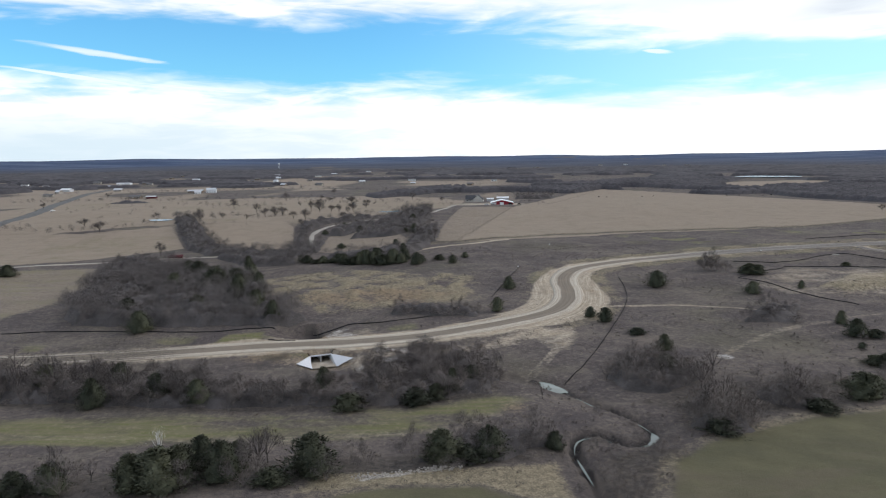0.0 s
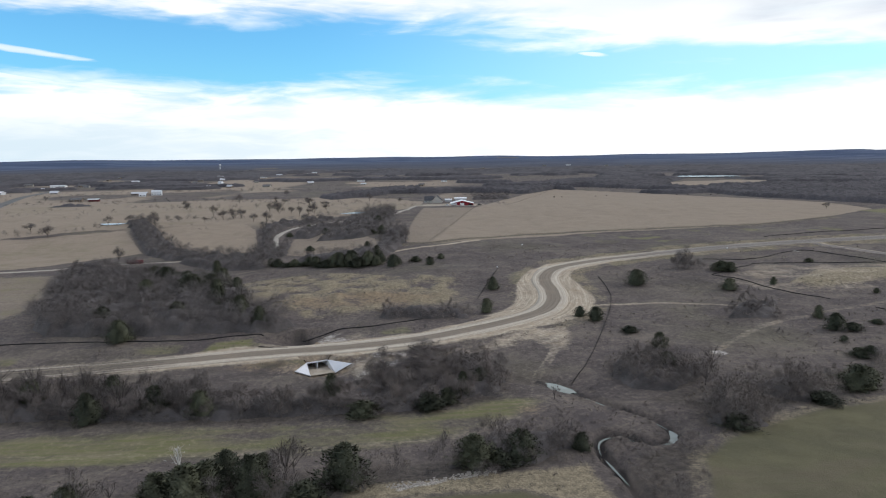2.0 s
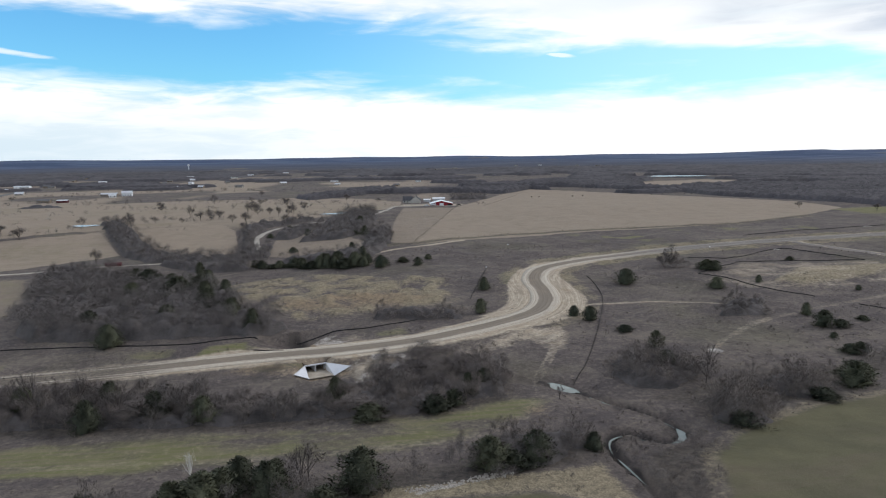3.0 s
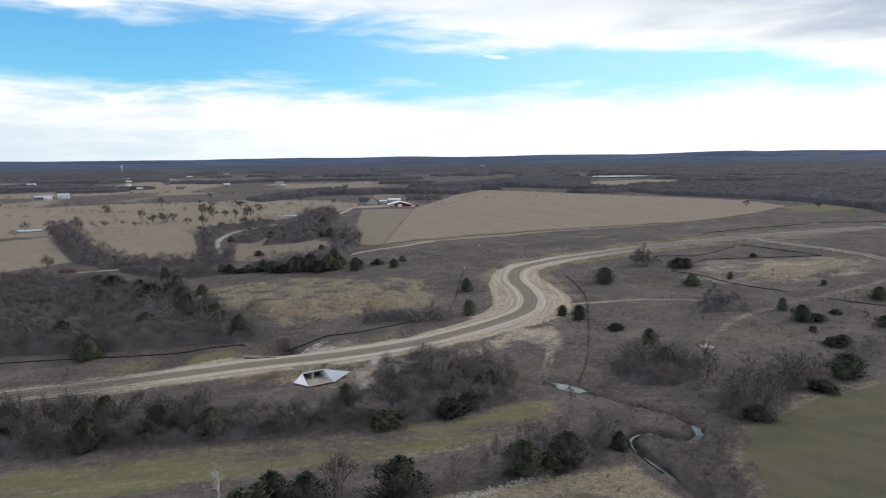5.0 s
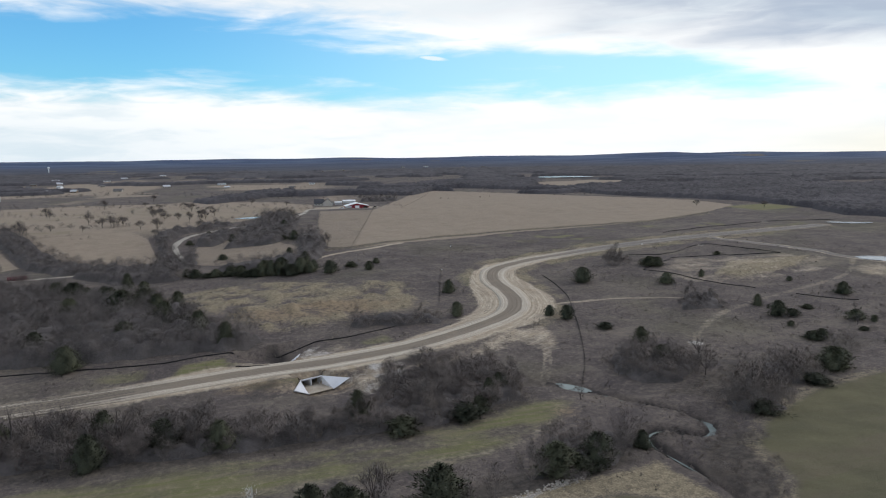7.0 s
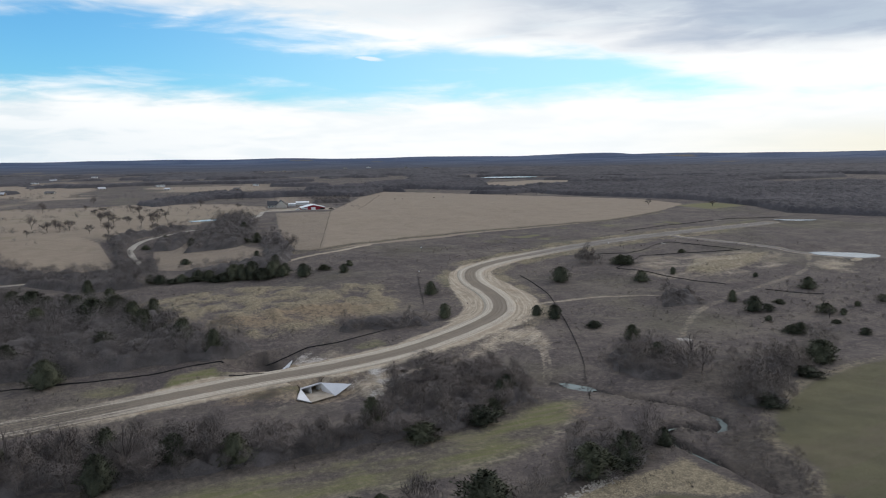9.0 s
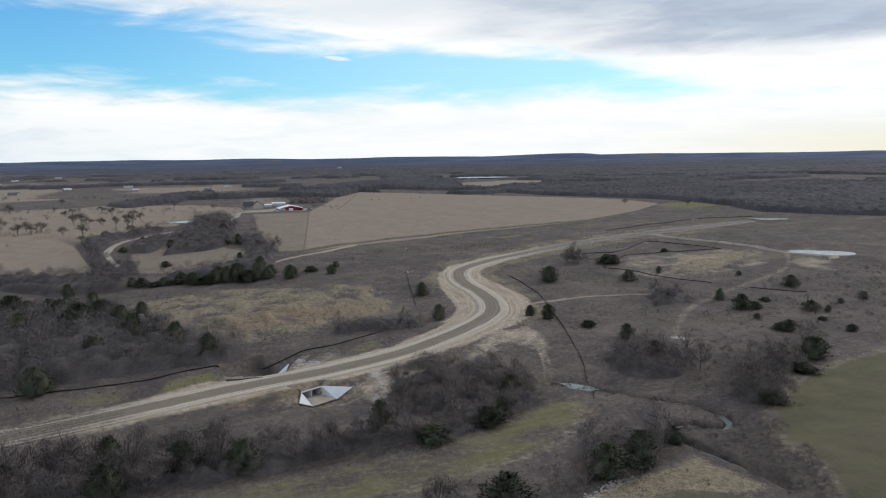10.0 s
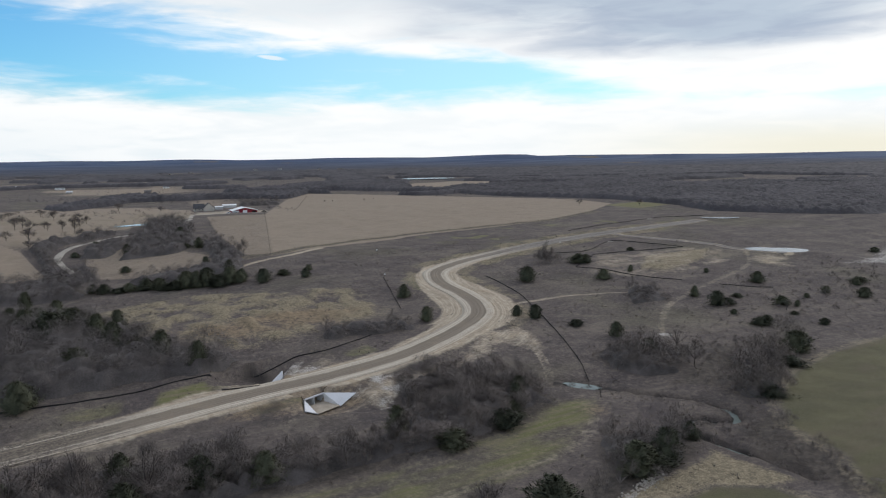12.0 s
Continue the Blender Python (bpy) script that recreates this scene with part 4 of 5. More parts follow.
    wood.append(tube((0, 0, -0.4 if tall > 2 else -0.04), fork, thick * 1.4, thick, 6))
    heart = Vector((0, 0, tall * 0.30))
    tips, lobes = [], []
    for k in range(limbs):
        a = 2 * math.pi * (k + rng.uniform(-0.35, 0.35)) / limbs
        up = (rng.random() * 0.9 + 0.1) if k else 1.0
        lean = math.acos(up) if up < 1 else 0.1
        reach = spread * 0.78 * math.sin(lean)
        end = Vector((math.cos(a) * reach, math.sin(a) * reach, fork.z + (tall * 0.86 - fork.z) * (0.32 + 0.68 * math.cos(lean))))
        mid = fork.lerp(end, 0.5) + Vector((rng.gauss(0, 0.04), rng.gauss(0, 0.04), 0.03)) * tall
        wood += [tube(fork, mid, thick * 0.55, thick * 0.36, 5), tube(mid, end, thick * 0.36, thick * 0.12, 4)]
        lobes.append((mid.lerp(end, 0.72), rng.uniform(0.8, 1.2)))
        for j in range(6):
            root = mid.lerp(end, rng.uniform(0.0, 1.0))
            way = (end - fork).normalized() * 0.6 + Vector((rng.gauss(0, 0.6), rng.gauss(0, 0.6), rng.uniform(-0.1, 0.5)))
            tip = root + way.normalized() * rng.uniform(0.10, 0.20) * tall
            wood.append(tube(root, tip, thick * 0.16, thick * 0.05, 3))
            tips.append((root, tip))
    for _ in range(twigs):
        if rng.random() < 0.55:
            root, tip = tips[rng.randrange(len(tips))]
            p = root.lerp(tip, rng.uniform(0.1, 1.0)) + Vector((rng.gauss(0, 0.04), rng.gauss(0, 0.04), rng.gauss(0, 0.035))) * tall
        else:
            c, size = lobes[rng.randrange(len(lobes))]
            p = c + Vector((rng.gauss(0, 1), rng.gauss(0, 1), rng.gauss(0, 0.8))).normalized() * rng.uniform(0.3, 1.0) ** 0.5 * 0.19 * size * tall
        p.z = max(p.z, 0.03 * tall)
        out = ((p - heart).normalized() + Vector((rng.gauss(0, 0.25), rng.gauss(0, 0.25), 0.25 + rng.gauss(0, 0.25)))).normalized()
        way = (p - fork).normalized() * 0.7 + Vector((rng.gauss(0, 0.55), rng.gauss(0, 0.55), rng.gauss(0.25, 0.45)))
        add_blade(fine, p, way, rng.uniform(0.045, 0.10) * tall, wide * rng.uniform(0.6, 1.4), rng, out)
    return joined(*wood), fine


def cedar_shapes(seed, tall=7.0, wide=5.0, sprays=2600):
    """A juniper: short stem and a dense, ragged crown of small upright sprays."""
    rng = random.Random(seed)
    stem = tube((0, 0, -0.3), (0, 0, tall * 0.5), tall * 0.03, tall * 0.012, 6)
    phase = [rng.uniform(0, 6.28) for _ in range(6)]

    def rim(a, h):
        body = min(1.0, (h / 0.18 + 0.25) ** 0.5) * max(0.0, 1 - h ** 1.7) ** 0.62
        lump = 1 + 0.24 * math.sin(2 * a + phase[0] + 4 * h) + 0.22 * math.sin(3 * a + phase[1] - 9 * h) + 0.20 * math.sin(5 * a + phase[2] + 14 * h) + 0.16 * math.sin(8 * a + phase[3] - 24 * h)
        return wide * 0.5 * body * lump

    shape = ([], [], [])
    rings, around = 8, 12
    for i in range(rings + 1):
        h = 0.04 + 0.9 * i / rings
        for j in range(around):
            a = 2 * math.pi * j / around
            r = rim(a, h) * 0.72
            shape[0].append(Vector((r * math.cos(a), r * math.sin(a), h * tall)))
            shape[2].append(Vector((math.cos(a), math.sin(a), h * 1.2 - 0.1)).normalized())
    for i in range(rings):
        for j in range(around):
            shape[1].append((i * around + j, i * around + (j + 1) % around, (i + 1) * around + (j + 1) % around, (i + 1) * around + j))
    for _ in range(sprays):
        a, h = rng.uniform(0, 2 * math.pi), rng.uniform(0.02, 0.97)
        r = rim(a, h) * rng.uniform(0.66, 1.16)
        p = Vector((r * math.cos(a), r * math.sin(a), h * tall + rng.gauss(0, 0.1)))
        way = Vector((math.cos(a), math.sin(a), 0.8)) + Vector((rng.gauss(0, 0.6), rng.gauss(0, 0.6), rng.gauss(0, 0.5)))
        out = Vector((math.cos(a) + rng.gauss(0, 0.7), math.sin(a) + rng.gauss(0, 0.7), h * 1.0 - 0.1 + rng.gauss(0, 0.6))).normalized()
        add_blade(shape, p, way, rng.uniform(0.04, 0.085) * tall, rng.uniform(0.009, 0.018) * tall, rng, out)
    return stem, shape


def tree_thing(name, shapes, mats, label, category, group):
    top = tagged(new(name), label, category, group)
    part("trunk", shapes[0], mats[0], top)
    part("crown", shapes[1], mats[1], top)
    return top


def planted(x, y, sink=0.0, tall=1.0, wide=1.0, turn=0.0):
    return pose(x, y, ground_z(x, y) - sink, 0, 0, turn) @ Matrix.Diagonal((wide, wide, tall, 1))


class Nursery:
    """Gives out copies of a few grown trees; the first of each kind is the one that was built."""

    def __init__(self, grown):
        self.grown, self.used, self.rng = grown, set(), random.Random(7)

    def plant(self, x, y, tall, wide, label="", group=""):
        k = self.rng.randrange(len(self.grown))
        ob, h, w = self.grown[k]
        m = planted(x, y, 0.05, tall / h, wide / w, self.rng.uniform(0, 360))
        if k in self.used:
            ob = copy_thing(ob, m)
        else:
            self.used.add(k)
            ob.matrix_basis = m
        return tagged(ob, label, "", group)


CEDARS = Nursery([(tree_thing("cedar_tree", cedar_shapes(s, h, w), (BARK, CEDAR), "dark green cedar with a dense ragged crown", "cedar tree", "cedars on the ranch land"), h, w) for s, h, w in ((1, 7, 5.0), (2, 7, 6.0), (3, 6, 6.5), (4, 8, 4.6))])
BARES = Nursery([(tree_thing("bare_tree", bare_tree_shapes(s, h, w / 2, lb, tw, low, 0.025, 0.75), (BARK, TWIG), "leafless grey-brown tree with fine twiggy crown", "bare tree", "leafless trees"), h, w) for s, h, w, lb, tw, low in ((11, 9, 7.0, 9, 2600, 0.11), (12, 9, 8.0, 10, 2800, 0.08), (13, 10, 7.0, 9, 2600, 0.13), (14, 8, 8.5, 11, 2800, 0.06), (15, 10, 6.0, 9, 2400, 0.16))])
THICKETS = Nursery([(tree_thing("bare_shrub", bare_tree_shapes(s, h, w / 2, 11, 1900, 0.04, 0.017, 0.55), (BARK, TWIG), "low leafless grey shrub with a dense twiggy crown", "shrub", "leafless shrubs"), h, w) for s, h, w in ((21, 5, 6.0), (22, 4.5, 6.5), (23, 5.5, 5.5))])

OAKS = Nursery([(tree_thing("lone_tree", bare_tree_shapes(s, 10, w / 2, 9, 1500, 0.2, 0.05), (DARK_BARK, TWIG_OAK), "lone leafless tree with a rounded twiggy crown", "bare tree", "lone leafless trees"), 10, w) for s, w in ((61, 9.0), (62, 11.0), (63, 10.0))])

CEDAR_LISTS = (
    [(-89, 145, 8.0, 10.0), (-96, 143, 6.4, 7.7), (-71, 145, 9.9, 8.8), (-65, 145, 9.0, 9.5), (-62, 150, 7.7, 7.4), (-59, 157, 9.4, 9.1), (-52, 163, 7.7, 4.6), (-52, 150, 9.0, 8.7), (-40, 147, 5.8, 6.3), (-32, 153, 8.9, 9.3), (-1, 160, 7.3, 7.3), (5, 160, 6.0, 6.8), (11, 162, 8.0, 7.6), (28, 169, 4.8, 5.0)],
    [(-108, 201, 9.0, 7.0), (-77, 204, 8.0, 7.5), (-132, 219, 8.5, 7.0), (-107, 218, 8.8, 7.4), (-91, 208, 8.0, 7.0), (-39, 211, 8.8, 5.6), (-29, 198, 7.3, 7.9), (-9, 202, 8.3, 7.1), (-3, 207, 7.6, 5.5), (2, 212, 7.7, 4.6), (9, 220, 6.0, 5.8)],
    [(33, 346, 6.7, 5.8), (24, 307, 6.5, 5.7), (64, 295, 4.8, 4.6), (69, 288, 5.8, 5.0), (78, 271, 4.5, 5.3), (109, 346, 8.2, 9.7), (167, 370, 9.2, 9.0), (171, 368, 5.0, 6.0), (152, 332, 5.8, 8.2), (179, 338, 4.0, 3.2), (231, 389, 3.9, 3.8), (164, 266, 6.6, 6.4), (171, 265, 4.8, 6.0), (128, 202, 7.5, 8.8), (134, 206, 5.5, 7.0), (152, 234, 5.5, 6.7), (110, 193, 5.0, 8.0), (76, 228, 6.7, 7.0), (74, 177, 6.0, 8.0), (83, 252, 5.9, 4.5)],
    [(-128, 443, 9.6, 6.3), (-97, 460, 4.9, 5.4), (-85, 450, 4.1, 7.9), (-73, 447, 4.7, 7.8), (-58, 434, 8.2, 8.7), (-49, 428, 8.9, 7.3), (-39, 424, 10.3, 10.2), (-32, 426, 8.9, 8.9), (-17, 414, 7.4, 7.6), (-3, 423, 5.1, 5.9), (5, 409, 4.9, 5.1), (13, 427, 3.2, 4.6), (-27, 448, 8.0, 5.5), (-34, 477, 6.5, 5.2), (-69, 560, 6.7, 4.3), (-76, 503, 3.8, 6.3), (-100, 574, 3.4, 6.3), (-283, 437, 6.9, 9.2), (-50, 566, 6.5, 6.4), (-44, 590, 6.9, 6.4), (-32, 556, 6.0, 6.9), (-27, 600, 7.3, 6.4), (-20, 650, 7.3, 6.9), (-86, 590, 5.2, 6.0), (-24, 548, 6.9, 5.5)],
    [(-92, 455, 5.1, 6.8), (-80, 448, 4.7, 6.8), (-66, 441, 5.9, 7.2), (-62, 436, 6.2, 6.8), (-54, 431, 7.4, 7.6), (-45, 427, 7.8, 7.6), (-43, 432, 8.6, 8.5), (-36, 429, 7.8, 7.6), (-27, 424, 6.2, 6.8), (-52, 441, 7.0, 7.6), (-24, 432, 5.5, 6.0), (-15, 421, 4.7, 6.0), (-71, 452, 5.5, 6.8)],
    [(-128, 280, 9.0, 9.3), (-150, 413, 12.0, 10.3), (-139, 347, 10.6, 10.5), (-118, 345, 11.4, 10.9), (-115, 403, 11.4, 9.0), (-85, 303, 11.6, 9.3), (-112, 304, 9.2, 9.2), (-75, 292, 9.9, 6.8), (-99, 321, 11.9, 9.5), (-135, 385, 12.4, 10.1), (-127, 372, 11.6, 9.0), (-108, 372, 11.2, 9.0), (-142, 300, 9.0, 7.8), (-95, 345, 11.2, 7.8), (-160, 425, 11.2, 9.0), (-143, 408, 10.4, 9.0), (-133, 397, 11.2, 9.0), (-122, 388, 10.4, 9.0), (-110, 358, 10.4, 9.0), (-103, 338, 10.8, 9.0), (-92, 318, 10.4, 7.8), (-120, 360, 10.4, 9.0)],
    [(167, 282, 5.7, 4.7), (225, 287, 5.8, 6.2), (193, 251, 4.2, 6.3), (198, 246, 3.1, 2.9), (155, 233, 4.2, 5.1), (221, 318, 2.7, 3.0), (280, 261, 4.7, 7.0), (272, 258, 3.6, 4.6), (248, 241, 5.2, 7.1), (388, 309, 3.1, 5.7), (186, 271, 3.2, 4.6), (158, 252, 2.4, 3.4), (183, 238, 2.6, 3.4), (239, 256, 3.6, 4.9), (217, 253, 2.4, 3.0), (177, 220, 2.8, 3.8)],
)
for rows in CEDAR_LISTS:
    for x, y, tall, wide in rows:
        CEDARS.plant(x, y, 0.88 * tall, 0.82 * wide)

LONE_TREES = (
    [(82, 212, 11.0, 11.0), (-44, 160, 9.4, 9.0), (104, 196, 8.5, 9.6), (140, 289, 7.0, 9.0), (-299, 592, 12.0, 15.0), (-322, 612, 9.0, 13.0), (-210, 502, 10.8, 11.0), (-17, 506, 10.5, 8.4), (-7, 494, 11.1, 8.2), (415, 647, 6.9, 9.6), (467, 605, 8.7, 10.0)],
    [(-236, 771, 9.7, 10.0), (-184, 637, 9.1, 6.6), (-173, 663, 10.6, 12.0), (-165, 666, 9.0, 11.0), (-158, 670, 10.7, 12.0), (-127, 624, 14.0, 11.0), (-141, 640, 11.3, 10.9), (-139, 749, 9.2, 10.1), (-114, 692, 12.0, 7.0), (-104, 677, 11.8, 7.9), (-95, 677, 12.0, 7.9), (-83, 736, 10.2, 11.0), (-91, 690, 10.8, 7.9), (-168, 947, 8.3, 11.0), (-225, 630, 9.2, 11.0), (-209, 646, 5.9, 9.0)],
)
for rows in LONE_TREES:
    for x, y, tall, wide in rows:
        OAKS.plant(x, y, tall, wide)

for x, y, tall, wide in ((149, 379, 9.0, 9.0), (145, 376, 7.0, 8.0), (153, 381, 7.5, 8.0), (147, 383, 8.0, 8.0), (157, 377, 5.0, 7.0), (149, 376, 7.5, 8.0), (151, 382, 8.5, 8.0), (146, 380, 8.0, 7.0), (152, 378, 6.5, 9.0)):
    THICKETS.plant(x, y, 0.9 * tall, wide, "tall rounded leafless shrub with dense twigs", "leafless shrubs")

SNAG = bare_tree_shapes(31, 10.5, 2.2, 6, 40, 0.35, 0.03, 1.3)
snag = tree_thing("dead_tree", SNAG, (PALE_BARK, PALE_BARK), "bleached dead tree with bare pale branches", "dead tree", "")
snag.matrix_basis = planted(-70.6, 160)
LIMBED = Nursery([(tree_thing("limbed_tree", bare_tree_shapes(s, 10, w / 2, 8, 500, 0.2, 0.022, 1.8), (DARK_BARK, TWIG), "leafless tree with dark spreading limbs in open brush", "bare tree", "leafless trees"), 10, w) for s, w in ((71, 10.0), (72, 9.0), (73, 11.0))])
for x, y, tall, wide in ((-124, 221, 12.0, 11.0), (-117, 220, 11.0, 9.5), (-109, 217, 12.0, 11.5), (-102, 211, 11.5, 10.0), (-129, 217, 12.5, 12.0), (-135, 224, 11.0, 10.0), (-146, 226, 11.5, 11.0), (-138, 213, 11.0, 10.5), (-115, 209, 10.0, 9.0), (-64, 204, 8.0, 8.0), (-46, 158, 9.5, 9.0), (-83, 151, 7.5, 8.0), (54, 222, 6.5, 6.0), (30, 205, 4.5, 3.5), (92, 229, 8.0, 9.0), (112, 208, 8.0, 8.5), (186, 244, 5.0, 5.0), (205, 262, 4.5, 4.5)):
    LIMBED.plant(x, y, tall, wide)


def scatter(polygon, gap, seed, most=4000):
    """Places inside a plan polygon, none nearer to another than about gap."""
    rng = random.Random(seed)
    xs, ys = [p[0] for p in polygon], [p[1] for p in polygon]
    cells, out = {}, []
    tries = int((max(xs) - min(xs)) * (max(ys) - min(ys)) / gap ** 2 * 6)
    cand = np.array([(rng.uniform(min(xs), max(xs)), rng.uniform(min(ys), max(ys))) for _ in range(tries)])
    ok = inside(cand[:, 0], cand[:, 1], polygon) > 0
    for x, y in cand[ok]:
        i, j = int(x // gap), int(y // gap)
        if all(math.hypot(x - a, y - b) > gap for di in (-1, 0, 1) for dj in (-1, 0, 1) for a, b in cells.get((i + di, j + dj), ())):
            cells.setdefault((i, j), []).append((x, y))
            out.append((float(x), float(y)))
    return out[:most]


grow = random.Random(5)
for x, y in ((-94, 704), (-88, 782), (-132, 724), (-127, 608), (-208, 908), (-187, 684), (-169, 682), (-231, 645), (-265, 630), (-244, 796), (-464, 794), (-508, 1036), (-137, 707), (-126, 696), (-116, 708), (-107, 801), (-41, 908), (-150, 832), (-146, 874), (-118, 878), (-93, 632), (-166, 1041), (-2, 869)):
    OAKS.plant(x, y, grow.uniform(8.5, 12.0), grow.uniform(9.0, 13.0))
for x, y in scatter(WOODS["near_grove"], 3.8, 41):
    tall = grow.uniform(5.5, 11.5)
    if -76 < x < -29:
        tall = min(tall, max(3.4, (240 - y) * 0.29))
    BARES.plant(x, y, tall, 1.5 + tall * grow.uniform(0.55, 0.8), "leafless creek-side tree with a grey twiggy crown", "leafless trees of the creek grove")
for key, gap, lo, hi in (("right_thicket", 4.2, 4.5, 8.5), ("field_thicket", 3.6, 5.0, 8.5), ("rise_clump", 4.4, 4.0, 7.5), ("brush_rise", 7.5, 1.5, 4.5), ("far_brush", 4.5, 2.5, 5.0), ("bank_brush", 4.2, 3.0, 5.5), ("front_brush", 8.0, 3.0, 7.0), ("grove_edge", 5.0, 2.0, 4.5), ("right_scrub", 8.5, 1.0, 2.8), ("creek_brush", 4.6, 2.0, 4.5), ("hollow_brush", 3.6, 2.5, 4.5)):
    for x, y in scatter(WOODS[key], gap, 43):
        tall = grow.uniform(lo, hi)
        THICKETS.plant(x, y, tall, tall * grow.uniform(1.0, 1.5))


for k in range(3, len(CREEK) - 2, 2):
    (x, y), (dx, dy) = CREEK[k], CREEK[k + 1] - CREEK[k]
    for side in (-1, 1):
        if grow.random() < 0.6:
            off = side * grow.uniform(2.4, 6.5) / max(math.hypot(dx, dy), 0.1)
            tall = grow.uniform(0.7, 2.2)
            THICKETS.plant(x - dy * off, y + dx * off, tall, tall * grow.uniform(1.1, 1.7), "low leafless brush on the creek bank", "leafless shrubs")


def woodland(name, places, label, tall=(6, 10), twigs=120, wide=0.035, seed=3, material=None, limbs=9, spread=0.42):
    """A wood as one mesh: every tree is a lobed crown of tangled twigs on low limbs."""
    rng = random.Random(seed)
    kinds = []
    for k in range(7):
        _, fine = bare_tree_shapes(seed * 10 + k, 1.0, spread * rng.uniform(0.85, 1.15), limbs, twigs, 0.16, wide / 9.0)
        kinds.append((np.array([tuple(v) for v in fine[0]]), np.array(fine[1]), np.array([tuple(v) for v in fine[2]])))
    verts, faces, normals, k = [], [], [], 0
    for (x, y), z in zip(places, land(*np.array(places).T)):
        v, f, n = kinds[rng.randrange(7)]
        h, a = rng.uniform(*tall), rng.uniform(0, 6.28)
        w = h * rng.uniform(0.85, 1.3)
        c, s = math.cos(a), math.sin(a)
        verts.append(np.stack([x + w * (v[:, 0] * c - v[:, 1] * s), y + w * (v[:, 0] * s + v[:, 1] * c), z + v[:, 2] * h], 1))
        normals.append(np.stack([n[:, 0] * c - n[:, 1] * s, n[:, 0] * s + n[:, 1] * c, n[:, 2]], 1))
        faces.append(f + k)
        k += len(v)
    me = bpy.data.meshes.new(name)
    me.from_pydata(np.vstack(verts).tolist(), [], np.vstack(faces).tolist())
    me.shade_smooth()
    me.normals_split_custom_set_from_vertices(np.vstack(normals).tolist())
    me.materials.append(material or TWIG_STUFF)
    return tagged(new(name, me), label, "woodland", kind="stuff")


def crown_height(x, y, cell=7.5):
    """Rounded crowns shoulder to shoulder: height of the canopy over its ground, as a share of the tallest."""
    best = np.zeros(x.shape)
    i0, j0 = np.floor(x / cell), np.floor(y / cell)
    for di in (-1, 0, 1):
        for dj in (-1, 0, 1):
            i, j = i0 + di, j0 + dj

            def pick(seed):
                v = np.sin(i * 127.1 + j * 311.7 + seed * 74.7) * 43758.5453
                return v - np.floor(v)

            d = np.hypot(x - (i + 0.15 + 0.7 * pick(1.0)) * cell, y - (j + 0.15 + 0.7 * pick(2.0)) * cell) / (cell * (0.48 + 0.35 * pick(3.0)))
            best = np.maximum(best, (0.55 + 0.45 * pick(4.0)) * np.sqrt(np.maximum(1 - d * d, 0)))
    return best


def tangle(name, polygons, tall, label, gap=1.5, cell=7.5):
    """The close inner tangle of a wood: crowns grown together, below the open twigs of the single trees, coloured dark
    for the shade inside.
    """
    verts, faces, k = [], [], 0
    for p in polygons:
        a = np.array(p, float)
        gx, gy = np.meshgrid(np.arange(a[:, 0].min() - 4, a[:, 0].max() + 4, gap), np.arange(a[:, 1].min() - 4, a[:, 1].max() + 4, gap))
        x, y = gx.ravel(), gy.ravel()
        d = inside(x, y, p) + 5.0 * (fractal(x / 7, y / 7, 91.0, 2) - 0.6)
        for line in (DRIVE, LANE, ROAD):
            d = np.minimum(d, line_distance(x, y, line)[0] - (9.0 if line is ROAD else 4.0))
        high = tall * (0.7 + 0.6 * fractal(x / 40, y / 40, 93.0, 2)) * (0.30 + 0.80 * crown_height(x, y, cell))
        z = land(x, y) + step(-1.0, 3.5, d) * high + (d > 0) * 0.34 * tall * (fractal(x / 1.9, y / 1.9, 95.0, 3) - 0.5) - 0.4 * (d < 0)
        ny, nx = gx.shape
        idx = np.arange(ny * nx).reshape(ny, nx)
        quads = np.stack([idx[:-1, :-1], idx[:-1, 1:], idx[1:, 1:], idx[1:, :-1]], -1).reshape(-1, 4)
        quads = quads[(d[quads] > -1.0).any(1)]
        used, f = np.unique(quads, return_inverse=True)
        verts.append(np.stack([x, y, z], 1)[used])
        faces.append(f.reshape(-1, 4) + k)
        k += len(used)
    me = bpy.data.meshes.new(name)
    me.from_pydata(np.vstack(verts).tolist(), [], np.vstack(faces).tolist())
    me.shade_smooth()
    me.materials.append(SHADED_TANGLE)
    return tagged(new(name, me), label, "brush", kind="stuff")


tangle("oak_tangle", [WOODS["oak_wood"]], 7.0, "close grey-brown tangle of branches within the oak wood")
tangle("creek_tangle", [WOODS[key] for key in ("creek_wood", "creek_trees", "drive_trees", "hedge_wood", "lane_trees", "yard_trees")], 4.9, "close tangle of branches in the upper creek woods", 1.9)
tangle("thicket_tangle", [WOODS[key] for key in ("right_thicket", "field_thicket", "rise_clump", "bank_brush", "far_brush", "hollow_brush")], 3.4, "close brush in the thickets by the creek, coloured dark for inner shade", 0.9, 4.0)
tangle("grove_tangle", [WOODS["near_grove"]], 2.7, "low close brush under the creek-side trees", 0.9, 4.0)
woodland("oak_wood", scatter(WOODS["oak_wood"], 5.4, 51), "leafless grey-brown oak wood with twiggy crowns", (8.5, 14.0), 1500, 0.021)
woodland("creek_wood", scatter(WOODS["creek_wood"], 4.6, 52) + scatter(WOODS["creek_trees"], 6.0, 55) + scatter(WOODS["drive_trees"], 6.5, 56) + scatter(WOODS["hedge_wood"], 4.6, 53) + scatter(WOODS["yard_trees"], 6.0, 54), "leafless wood along the upper creek", (6.0, 10.5), 400, 0.05, 4)
